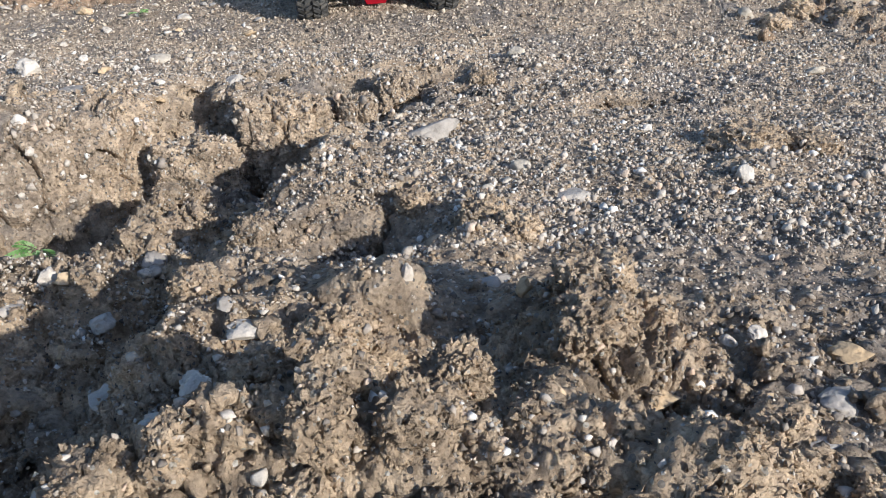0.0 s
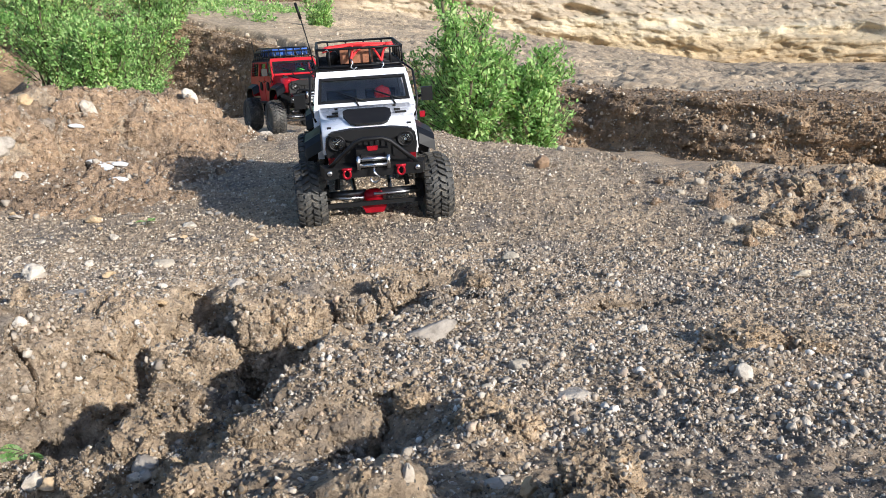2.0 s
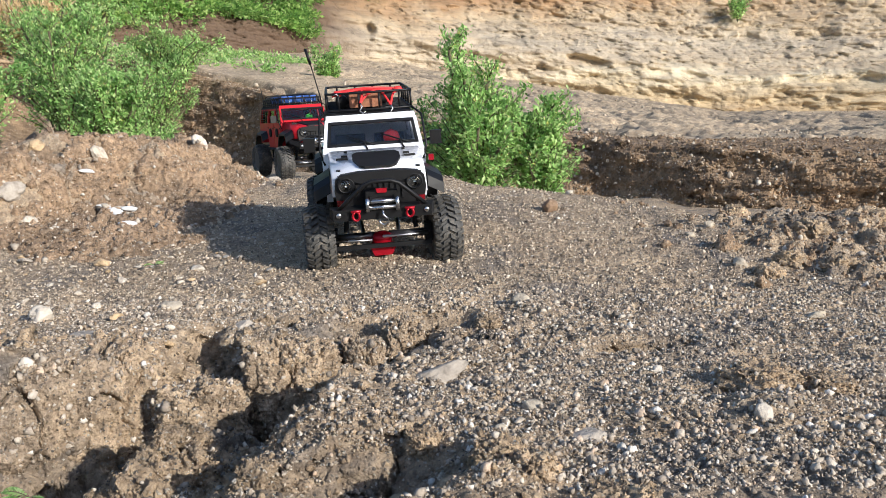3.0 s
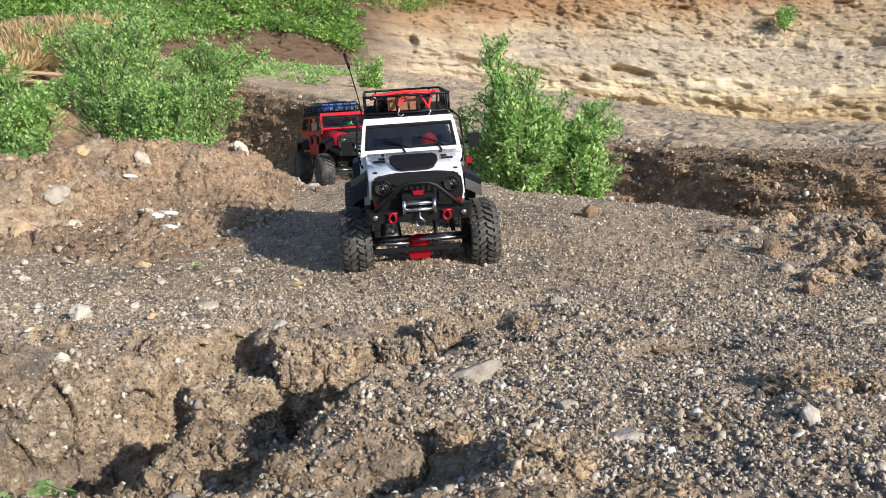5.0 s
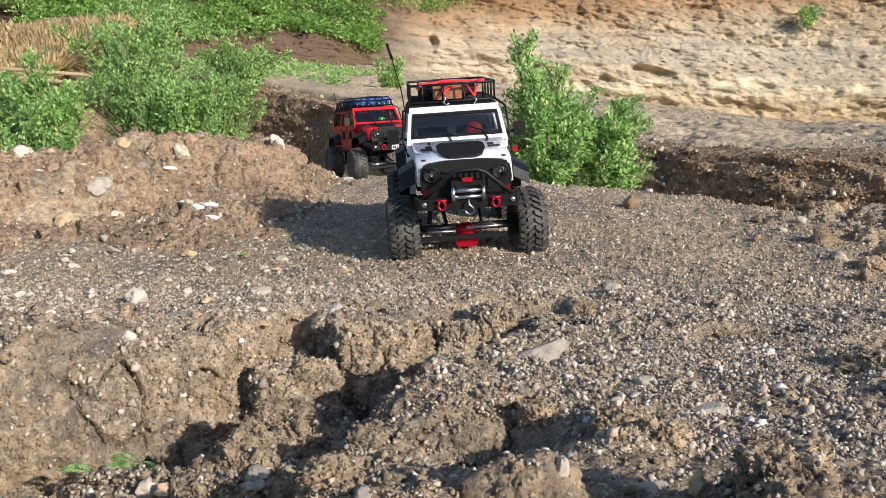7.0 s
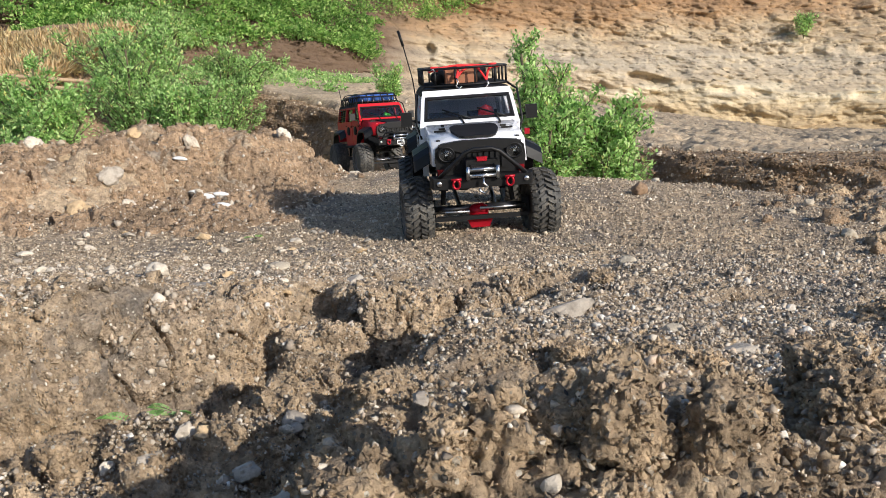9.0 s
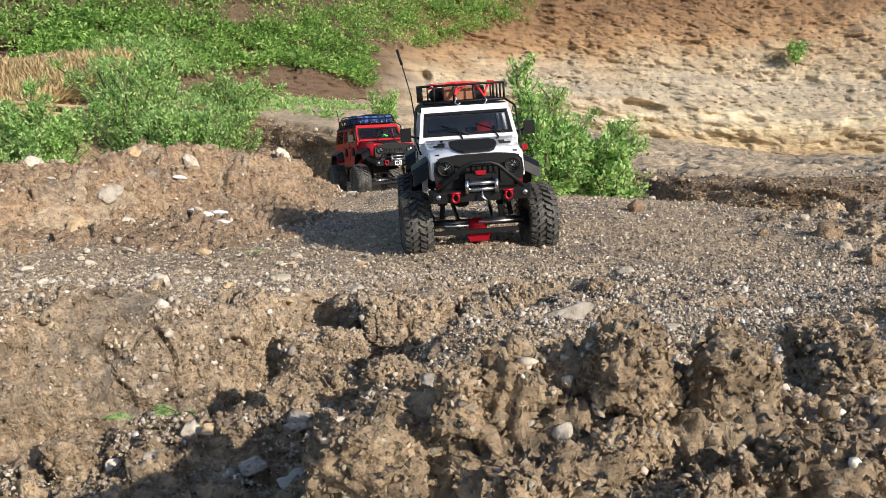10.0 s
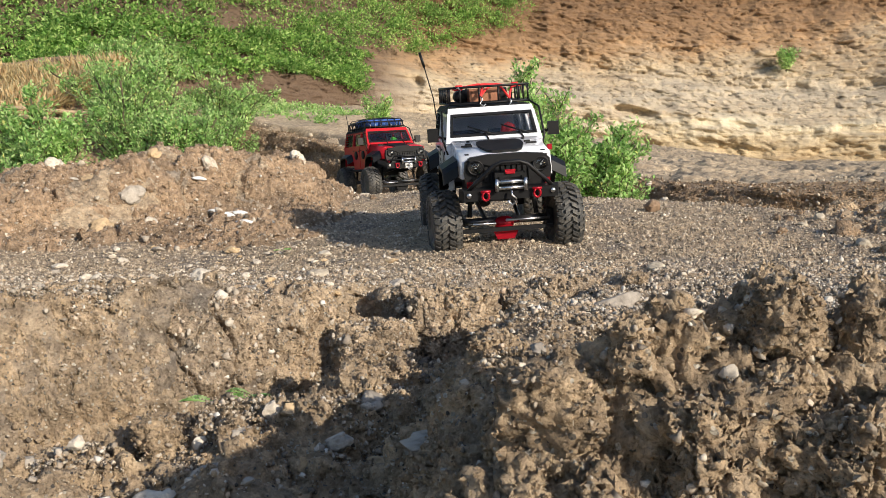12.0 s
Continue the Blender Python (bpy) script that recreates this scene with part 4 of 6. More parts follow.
def star_mark(bm, x, y, z, r, axis_x):
    """A five-pointed star in a ring, lying on the body's side."""
    pts = []
    for k in range(10):
        rr = r * (0.78 if k % 2 == 0 else 0.32)
        a = math.pi / 2 + k * math.pi / 5
        pts.append((y + rr * math.cos(a), z + rr * math.sin(a)))
    slab(pts, axis_x * 0.0006, "x", x, 0, bm)
    ring = [bm.verts.new((x + axis_x * 0.0006, y + q * math.cos(a), z + q * math.sin(a))) for a in [2 * math.pi * k / 28 for k in range(28)] for q in (r, r * 0.86)]
    for k in range(28):
        i, j = 2 * k, 2 * ((k + 1) % 28)
        bm.faces.new((ring[i], ring[j], ring[j + 1], ring[i + 1]))
    return bm


U = 0.026  # lift of the body over its springs


def truck(name, label, paint_mat, front_roll, rear_roll, steer, style, shift=0.0):
    """A model off-road truck, nose towards -y, standing on z = 0 with its front axle over the origin."""
    top = tagged(new(name), label, "model truck", "crawling model trucks")
    body = new("body")
    body.parent = top
    body.scale = (1.075, 1, 1)
    white = style == "white"
    # lower tub and cab sides
    for s in (-1, 1):
        x0, x1 = s * 0.072, s * 0.082
        lower = [(0.066, 0.085 + U), (0.235, 0.085 + U), (0.248, 0.118 + U), (0.262, 0.132 + U), (0.338, 0.132 + U), (0.345, 0.100 + U), (0.352, 0.100 + U), (0.352, 0.172 + U), (0.066, 0.172 + U)]
        part("side_panel", slab(lower, s * 0.010, "x", x0, 0.0015), paint_mat, body)
        # pillars and window rails
        for y0, y1, t0, t1 in ((0.062, 0.072, 0.096, 0.106), (0.150, 0.158, 0.152, 0.160), (0.238, 0.248, 0.236, 0.246), (0.338, 0.352, 0.325, 0.338)):
            bm = hexa([(x0, y0, 0.170 + U), (x1, y0, 0.170 + U), (x1, y1, 0.170 + U), (x0, y1, 0.170 + U)], [(s * 0.066, t0, 0.222 + U), (s * 0.075, t0, 0.222 + U), (s * 0.075, t1, 0.222 + U), (s * 0.066, t1, 0.222 + U)], 0.001)
            part("window_pillar", bm, paint_mat, body)
        bm = hexa([(s * 0.066, 0.098, 0.216 + U), (s * 0.0755, 0.098, 0.216 + U), (s * 0.0755, 0.338, 0.216 + U), (s * 0.066, 0.338, 0.216 + U)], [(s * 0.066, 0.098, 0.223 + U), (s * 0.075, 0.098, 0.223 + U), (s * 0.075, 0.336, 0.223 + U), (s * 0.066, 0.336, 0.223 + U)], 0.001)
        part("window_rail", bm, paint_mat, body)
        for y0, y1 in ((0.073, 0.150), (0.159, 0.238), (0.249, 0.338)):
            bm = plate([(s * 0.0765, y0, 0.172 + U), (s * 0.0765, y1, 0.172 + U), (s * 0.0705, y1 - 0.004, 0.217 + U), (s * 0.0705, max(y0, 0.098), 0.217 + U)], 0.001)
            part("side_window", bm, TINTED, body)
        for y0, y1 in ((0.070, 0.152), (0.158, 0.236)):
            bm = slab([(y0, 0.092 + U), (y1 - 0.012 if y0 > 0.1 else y1, 0.092 + U), (y1, 0.112 + U), (y1, 0.1695 + U), (y0, 0.1695 + U)], s * 0.0022, "x", s * 0.0822, 0.0008)
            door = part("door", bm, paint_mat, body)
            bm = tube([(s * 0.0850, y1 - 0.018, 0.155 + U), (s * 0.0862, y1 - 0.013, 0.156 + U), (s * 0.0850, y1 - 0.006, 0.155 + U)], 0.0016, 6)
            part("door_handle", bm, BLACK, door, "black door handle")
            bm = box(s * 0.0845, s * 0.0862, y0 + 0.001, y0 + 0.010, 0.150 + U, 0.156 + U, 0.0006)
            part("hinge", bm, BLACK, door)
        if white:
            bm = star_mark(bmesh.new(), s * 0.0846, 0.108, 0.135 + U, 0.0165, s)
            part("star_decal", bm, BLACK, body, "black ringed star decal")
            bm = bmesh.new()
            for k, (w, h) in enumerate(((0.030, 0.003), (0.036, 0.0055), (0.030, 0.0055), (0.024, 0.003))):
                zz = 0.158 + U - 0.011 * k
                slab([(0.178, zz), (0.178 + w, zz), (0.178 + w, zz - h), (0.178, zz - h)], s * 0.0006, "x", s * 0.0846, 0, bm)
            part("lettering_decal", bm, BLACK, body, "dark bars of unreadable lettering")
        else:
            for yc in (0.112, 0.196):
                bm = lathe([(0, 0.016), (s * 0.003, 0.015), (s * 0.004, 0.009), (s * 0.004, 0.0)], 22, "x", (s * 0.0845, yc, 0.138 + U))
                part("round_decal", bm, MATT, body, "black round door badge", True)
        # fenders
        for yc, wide in ((0.0, 0.025), (0.296, 0.028)):
            outer = [(yc + p, zz) for p, zz in ((-0.052, 0.122 + U), (-0.047, 0.139 + U), (-0.034, 0.148 + U), (0.040, 0.150 + U), (0.058, 0.140 + U), (0.080, 0.094 + U), (0.074, 0.094 + U), (0.054, 0.135 + U), (0.037, 0.1445 + U), (-0.032, 0.1425 + U), (-0.043, 0.135 + U), (-0.047, 0.121 + U))]
            bm = slab(outer, s * wide, "x", s * 0.074, 0.0018)
            for v in bm.verts:
                t = max(0.0, (abs(v.co.x) - 0.074) / wide)
                v.co.z -= 0.015 * t**2
                v.co.y = yc + (v.co.y - yc) * (1 - 0.16 * t**2)
            part("fender", bm, BLACK, body, "black flared plastic fender")
        # inner wheel housing
        bm = slab([(-0.060, 0.100 + U), (-0.054, 0.137 + U), (-0.040, 0.148 + U), (0.036, 0.150 + U), (0.052, 0.139 + U), (0.066, 0.095 + U), (0.060, 0.08 + U)], s * 0.002, "x", s * 0.058)
        part("wheel_housing", bm, MATT, body)
        # rock slider
        bm = tube([(s * 0.088, 0.075, 0.082 + U), (s * 0.090, 0.225, 0.082 + U)], 0.0045, 8)
        part("rock_slider", bm, MATT, body, "black tubular rock slider", True)
        # mirrors
        bm = tube([(s * 0.080, 0.082, 0.178 + U), (s * 0.097, 0.078, 0.184 + U)], 0.0025, 6)
        box(s * 0.094, s * 0.112, 0.071, 0.082, 0.174 + U, 0.198 + U, 0.003, bm)
        part("side_mirror", bm, BLACK, body, "black square side mirror")
    # cowl, hood
    fr, re = 0.071, 0.078
    bm = hexa([(-fr, -0.068, 0.118 + U), (fr, -0.068, 0.118 + U), (re, 0.066, 0.118 + U), (-re, 0.066, 0.118 + U)], [(-fr + 0.002, -0.066, 0.155 + U), (fr - 0.002, -0.066, 0.155 + U), (re - 0.004, 0.068, 0.173 + U), (-re + 0.004, 0.068, 0.173 + U)], 0.007)
    hood = part("hood", bm, paint_mat, body, ("white" if white else "red") + " hood with black panel and latches", True)
    bm = hexa([(-0.026, -0.052, 0.154 + U), (0.026, -0.052, 0.154 + U), (0.038, 0.040, 0.166 + U), (-0.038, 0.040, 0.166 + U)], [(-0.024, -0.050, 0.1605 + U), (0.024, -0.050, 0.1605 + U), (0.035, 0.038, 0.1725 + U), (-0.035, 0.038, 0.1725 + U)], 0.002)
    if white:
        bm = slab([(-0.030, 0.032), (0.030, 0.032), (0.037, 0.020), (0.037, -0.008), (0.028, -0.048), (0.020, -0.056), (-0.020, -0.056), (-0.028, -0.048), (-0.037, -0.008), (-0.037, 0.020)], 0.0035, "z", 0.0, 0.001)
        for v in bm.verts:
            v.co.z += 0.1572 + U + (v.co.y + 0.066) * 0.1343
    part("hood_panel", bm, MATT, hood, "matt black hood panel")
    for s in (-1, 1):
        for y0, w in ((0.008, 0.018), (0.024, 0.010), (0.050, 0.005)):
            zz = 0.1565 + U + (y0 + 0.066) * 0.1343
            bm = hexa([(s * 0.044, y0, zz - 0.002), (s * (0.044 + w), y0 + 0.002, zz - 0.002), (s * (0.044 + w), y0 + 0.006, zz - 0.002), (s * 0.044, y0 + 0.005, zz - 0.002)], [(s * 0.044, y0, zz + 0.002), (s * (0.044 + w), y0 + 0.002, zz + 0.0015), (s * (0.044 + w), y0 + 0.006, zz + 0.0018), (s * 0.044, y0 + 0.005, zz + 0.002)], 0.0006)
            part("hood_vent", bm, BLACK, hood, "small black hood vent")
        bm = box(s * 0.060 - 0.003, s * 0.060 + 0.003, -0.056, -0.042, 0.146 + U, 0.158 + U, 0.001)
        part("hood_latch", bm, BLACK if white else RED, hood)
    # grille with angry brow
    bm = slab([(-0.064, 0.100 + U), (0.064, 0.100 + U), (0.068, 0.128 + U), (0.066, 0.146 + U), (0.057, 0.154 + U), (0.030, 0.157 + U), (-0.030, 0.157 + U), (-0.057, 0.154 + U), (-0.066, 0.146 + U), (-0.068, 0.128 + U)], 0.014, "y", -0.078, 0.0025)
    grille = part("grille", bm, BLACK, body, "black grille with slanted brow")
    bm = slab([(-0.062, 0.153 + U), (-0.030, 0.157 + U), (0.030, 0.157 + U), (0.062, 0.153 + U), (0.060, 0.149 + U), (0.028, 0.139 + U), (-0.028, 0.139 + U), (-0.060, 0.149 + U)], -0.006, "y", -0.077, 0.0015)
    part("brow", bm, MATT, grille)
    for k in range(9):
        xx = -0.034 + 0.0085 * k
        part("grille_bar", box(xx - 0.0026, xx + 0.0026, -0.0815, -0.0775, 0.112 + U, 0.137 + U, 0.0008), MATT, grille)
    for s in (-1, 1):
        c = (s * 0.0505, -0.078, 0.1375 + U)
        lamp = part("headlight", lathe([(0.002, 0.0122), (-0.003, 0.0130), (-0.0055, 0.0120), (-0.0055, 0.0104), (-0.001, 0.0095), (0.0, 0.0)], 28, "y", c), BLACK, grille, "", True)
        part("reflector", lathe([(-0.0030, 0.0092), (-0.0035, 0.0078), (-0.0015, 0.0060), (-0.0042, 0.0046), (-0.0042, 0.0)], 24, "y", c), STEEL, lamp, "", True)
        part("lens", lathe([(-0.0048, 0.0102), (-0.0066, 0.0065), (-0.0072, 0.0)], 24, "y", c), LENS, lamp, "clear lamp lens", True)
        bm = hexa([(s * 0.056, -0.0835, 0.104 + U), (s * 0.065, -0.081, 0.104 + U), (s * 0.065, -0.074, 0.104 + U), (s * 0.056, -0.074, 0.104 + U)], [(s * 0.056, -0.0835, 0.114 + U), (s * 0.065, -0.081, 0.114 + U), (s * 0.065, -0.074, 0.114 + U), (s * 0.056, -0.074, 0.114 + U)], 0.002)
        part("turn_signal", bm, LAMP_RED, grille, "dark red lamp")
    # windscreen frame and glass
    def ws(u, v, off=0.0):
        """A point on the leaning windscreen plane."""
        w = 0.0800 - 0.0065 * v
        return Vector((u * w, 0.066 + 0.034 * v - off * 0.83, 0.173 + U + 0.051 * v + off * 0.55))
    bm = bmesh.new()
    for (u0, v0), (u1, v1), (u2, v2), (u3, v3) in (((-1, 0), (1, 0), (1, 0.14), (-1, 0.14)), ((-1, 0.84), (1, 0.84), (1, 1.12), (-1, 1.12)), ((-1, 0.14), (-0.92, 0.14), (-0.92, 0.84), (-1, 0.84)), ((0.92, 0.14), (1, 0.14), (1, 0.84), (0.92, 0.84))):
        hexa([ws(u, v, -0.005) for u, v in ((u0, v0), (u1, v1), (u2, v2), (u3, v3))], [ws(u, v, 0.002) for u, v in ((u0, v0), (u1, v1), (u2, v2), (u3, v3))], 0.0008, bm)
    part("windscreen_frame", bm, paint_mat, body)
    bm = bmesh.new()
    for a, b, c, d in (((-0.94, 0.11), (0.94, 0.11), (0.89, 0.20), (-0.89, 0.20)), ((-0.89, 0.82), (0.89, 0.82), (0.94, 0.91), (-0.94, 0.91)), ((-0.94, 0.11), (-0.875, 0.18), (-0.875, 0.84), (-0.94, 0.91)), ((0.875, 0.18), (0.94, 0.11), (0.94, 0.91), (0.875, 0.84))):
        hexa([ws(u, v, 0.0) for u, v in (a, b, c, d)], [ws(u, v, 0.0028) for u, v in (a, b, c, d)], 0, bm)
    part("windscreen_seal", bm, BLACK, body, "black rubber seal")
    part("windscreen", hexa([ws(u, v, -0.001) for u, v in ((-0.91, 0.14), (0.91, 0.14), (0.91, 0.86), (-0.91, 0.86))], [ws(u, v, 0.0003) for u, v in ((-0.91, 0.14), (0.91, 0.14), (0.91, 0.86), (-0.91, 0.86))]), SCREEN, body, "clear plastic windscreen")
    for u in (-0.22, 0.52):
        bm = tube([ws(u + 0.10, -0.02, 0.002), ws(u + 0.02, 0.22, 0.007)], 0.0016, 6)
        tube([ws(u - 0.34, 0.44, 0.005), ws(u + 0.02, 0.22, 0.0055), ws(u + 0.26, 0.10, 0.005)], 0.0015, 6, bm)
        part("wiper", bm, BLACK, body, "black windscreen wiper", True)
    # roof, rear wall, interior, floor
    bm = hexa([(-0.077, 0.106, 0.222 + U), (0.077, 0.106, 0.222 + U), (0.077, 0.342, 0.222 + U), (-0.077, 0.342, 0.222 + U)], [(-0.070, 0.114, 0.233 + U), (0.070, 0.114, 0.233 + U), (0.070, 0.334, 0.233 + U), (-0.070, 0.334, 0.233 + U)], 0.004)
    part("roof", bm, MATT, body, "matt black hard top roof")
    bm = hexa([(-0.078, 0.342, 0.10 + U), (0.078, 0.342, 0.10 + U), (0.078, 0.350, 0.10 + U), (-0.078, 0.350, 0.10 + U)], [(-0.072, 0.330, 0.223 + U), (0.072, 0.330, 0.223 + U), (0.072, 0.338, 0.223 + U), (-0.072, 0.338, 0.223 + U)], 0.001)
    part("tailgate", bm, paint_mat, body)
    bm = box(-0.071, 0.071, 0.070, 0.340, 0.088 + U, 0.092 + U)
    box(-0.070, 0.070, 0.066, 0.092, 0.10 + U, 0.163 + U, 0.006, bm)
    for s in (-1, 1):
        box(s * 0.034 - 0.026, s * 0.034 + 0.026, 0.150, 0.200, 0.092 + U, 0.125 + U, 0.006, bm)
        box(s * 0.034 - 0.026, s * 0.034 + 0.026, 0.195, 0.210, 0.12 + U, 0.185 + U, 0.006, bm)
    part("cabin_interior", bm, DARK_IN, body, "dark moulded cabin with seats")
    # chassis
    chassis = new("chassis")
    chassis.parent = top
    chassis.scale = (1.05, 1, 1)
    for s in (-1, 1):
        bm = slab([(-0.088, 0.082 + U), (-0.05, 0.078 + U), (0.06, 0.066 + U), (0.24, 0.066 + U), (0.34, 0.082 + U), (0.345, 0.094 + U), (0.20, 0.090 + U), (-0.088, 0.096 + U)], s * 0.004, "x", s * 0.032, 0.0006)
        part("frame_rail", bm, MATT, chassis)
    bm = box(-0.030, 0.030, 0.085, 0.215, 0.058 + U, 0.084 + U, 0.004)
    part("gearbox", bm, MATT, chassis)
    bm = box(-0.026, 0.026, -0.055, 0.03, 0.080 + U, 0.116 + U, 0.006)
    part("motor_mount", bm, DARK_STEEL, chassis)
    # bumper, bull bar, winch
    bumper = part("bumper", hexa([(-0.074, -0.100, 0.084 + U), (0.074, -0.100, 0.084 + U), (0.080, -0.078, 0.086 + U), (-0.080, -0.078, 0.086 + U)], [(-0.074, -0.102, 0.102 + U), (0.074, -0.102, 0.102 + U), (0.080, -0.078, 0.104 + U), (-0.080, -0.078, 0.104 + U)], 0.0022), MATT, chassis, "black steel front bumper")
    if white:
        bar = [(-0.066, -0.096, 0.102 + U), (-0.052, -0.104, 0.116 + U), (-0.026, -0.110, 0.141 + U), (-0.014, -0.111, 0.146 + U), (0.014, -0.111, 0.146 + U), (0.026, -0.110, 0.141 + U), (0.052, -0.104, 0.116 + U), (0.066, -0.096, 0.102 + U)]
        part("bull_bar", tube(bar, 0.0034, 10), BLACK, bumper, "black tubular bull bar", True)
    else:
        bm = tube([(-0.060, -0.094, 0.104 + U), (-0.052, -0.108, 0.124 + U), (0.052, -0.108, 0.124 + U), (0.060, -0.094, 0.104 + U)], 0.0030, 8)
        tube([(-0.078, -0.092, 0.100 + U), (-0.070, -0.106, 0.112 + U), (0.070, -0.106, 0.112 + U), (0.078, -0.092, 0.100 + U)], 0.0026, 8, bm)
        tube([(0.030, -0.107, 0.124 + U), (0.044, -0.106, 0.112 + U)], 0.0022, 6, bm)
        part("bull_bar", bm, BLACK, bumper, "black double tube bull bar", True)
        for s in (-1, 1):
            part("bumper_wing", plate([(s * 0.074, -0.100, 0.090 + U), (s * 0.100, -0.080, 0.104 + U), (s * 0.100, -0.078, 0.118 + U), (s * 0.076, -0.100, 0.106 + U)], 0.003, 0.0008), MATT, bumper)
        part("plain_plate", box(-0.012, 0.012, -0.1045, -0.102, 0.083 + U, 0.098 + U, 0.0006), paint("off-white plate", (0.7, 0.7, 0.68), 0.5), bumper, "small white plate with dark bars")
        bm = bmesh.new()
        for k in range(3):
            box(-0.009 + 0.0065 * k, -0.0045 + 0.0065 * k, -0.1050, -0.1046, 0.087 + U, 0.094 + U, 0, bm)
        part("plate_bars", bm, BLACK, bumper)
    winch = part("winch", box(-0.024, 0.024, -0.100, -0.080, 0.104 + U, 0.128 + U, 0.004), BLACK, chassis, "black winch housing with red badge")
    part("drum", lathe([(-0.018, 0.0085), (-0.0175, 0.006), (0.0175, 0.006), (0.018, 0.0085)], 16, "x", (0, -0.101, 0.114 + U)), BLACK, winch, "", True)
    if white:
        part("badge", slab([(-0.007, 0.126 + U), (0.007, 0.126 + U), (0.0085, 0.133 + U), (-0.0085, 0.133 + U)], -0.003, "y", -0.100, 0.0008), RED, winch, "red winch badge")
    bm = bmesh.new()
    for zz in (0.1035, 0.1135):
        tube([(-0.021, -0.106, zz + U), (0.021, -0.106, zz + U)], 0.0032, 12, bm)
    for s in (-1, 1):
        box(s * 0.020, s * 0.025, -0.110, -0.102, 0.098 + U, 0.119 + U, 0.001, bm)
    part("fairlead", bm, STEEL, winch, "bright steel roller fairlead", True)
    hook = [(0.0, -0.110, 0.100 + U), (0.0, -0.112, 0.092 + U), (0.006, -0.112, 0.087 + U), (0.0065, -0.112, 0.080 + U), (0.0, -0.112, 0.0765 + U), (-0.006, -0.112, 0.080 + U), (-0.006, -0.112, 0.084 + U)]
    part("hook", tube(hook, 0.0018, 8), STEEL, winch, "steel tow hook", True)
    for s in (-1, 1):
        pts = [(s * 0.0405 + 0.0052 * math.sin(a), -0.106, 0.092 + U - 0.0078 * math.cos(a) * 0.9) for a in [radians(-150 + 30 * k) for k in range(11)]]
        bm = tube(pts, 0.0019, 8)
        tube([(s * 0.0405 - 0.0075, -0.106, 0.0995 + U), (s * 0.0405 + 0.0075, -0.106, 0.0995 + U)], 0.0022, 8, bm)
        part("shackle", bm, RED, bumper, "red bow shackle", True)
        bm = lathe([(0.002, 0.004), (-0.002, 0.0042), (-0.003, 0.003), (-0.003, 0.0)], 14, "y", (s * 0.066, -0.101, 0.094 + U))
        part("fog_lamp", bm, STEEL, bumper, "", True)
    # axles and wheels
    axle_set(top, shift, 0.0, 0.060, front_roll, steer, True, RED if white else MATT)
    axle_set(top, shift, 0.300, 0.060, rear_roll, 0.0, False)
    # roof rack
    rack = new("roof_rack")
    rack.parent = top
    rack.scale = (1.075, 1, 1)
    z0, z1 = 0.238 + U, (0.268 + U if white else 0.256 + U)
    ya, yb, xw = 0.112, 0.330, 0.070
    loop = lambda z, e=0.0: [(-xw + 0.008, ya - e, z), (xw - 0.008, ya - e, z), (xw, ya + 0.008, z), (xw, yb - 0.008, z), (xw - 0.008, yb, z), (-xw + 0.008, yb, z), (-xw, yb - 0.008, z), (-xw, ya + 0.008, z)]  # noqa: E731
    part("lower_rail", tube(loop(z0), 0.0022, 8, closed=True), BLACK, rack, "", True)
    part("upper_rail", tube(loop(z1), 0.0022, 8, closed=True), BLACK, rack, "", True)
    for k in range(5):
        for s in (-1, 1):
            yy = ya + 0.012 + (yb - ya - 0.024) * k / 4
            part("rack_post", tube([(s * xw, yy, z0), (s * xw, yy, z1)], 0.0018, 6), BLACK, rack, "", True)
    for k in range(4):
        xx = -0.05 + 0.1 * k / 3
        for yy in (ya, yb):
            part("rack_post", tube([(xx, yy, z0), (xx, yy, z1)], 0.0017, 6), BLACK, rack, "", True)
    for k in range(9):
        yy = ya + 0.004 + (yb - ya - 0.008) * k / 8
        part("floor_slat", tube([(-xw, yy, z0), (xw, yy, z0)], 0.0015, 6), BLACK, rack, "", True)
    for s in (-1, 1):
        bm = tube([(s * 0.080, 0.066, 0.150 + U), (s * 0.087, 0.072, 0.176 + U), (s * 0.084, 0.100, 0.226 + U), (s * 0.070, 0.116, z0)], 0.0019, 8)
        part("rack_stay", bm, BLACK, rack, "thin black tube stay", True)
        bm = bmesh.new()
        for k in range(5):
            zz = 0.178 + U + 0.009 * k
            tube([(s * (0.081 - 0.0011 * k), 0.252, zz), (s * (0.081 - 0.0011 * k), 0.334, zz)], 0.0012, 5, bm)
        for k in range(4):
            yy = 0.254 + 0.026 * k
            tube([(s * 0.0815, yy, 0.174 + U), (s * 0.0755, yy, 0.220 + U)], 0.0012, 5, bm)
        part("window_guard", bm, BLACK, rack, "black window guard mesh", True)
    # aerial
    if white:
        pts = [(-0.080, 0.330, 0.17 + U), (-0.088, 0.333, 0.25 + U), (-0.102, 0.345, 0.315 + U)]
        mast = part("aerial", tube(pts, 0.0013, 6), BLACK, top, "thin black whip aerial", True)
        part("aerial_tip", tube([(-0.102, 0.345, 0.315 + U), (-0.110, 0.350, 0.346 + U)], 0.0029, 8), BLACK, mast, "", True)
        part("tail_lamp", box(0.088, 0.096, 0.056, 0.064, 0.148 + U, 0.158 + U, 0.002), RED, body, "small red side lamp")
    else:
        part("aerial", tube([(-0.074, 0.060, 0.15 + U), (-0.090, 0.050, 0.205 + U)], 0.0012, 6), BLACK, top, "thin black aerial", True)
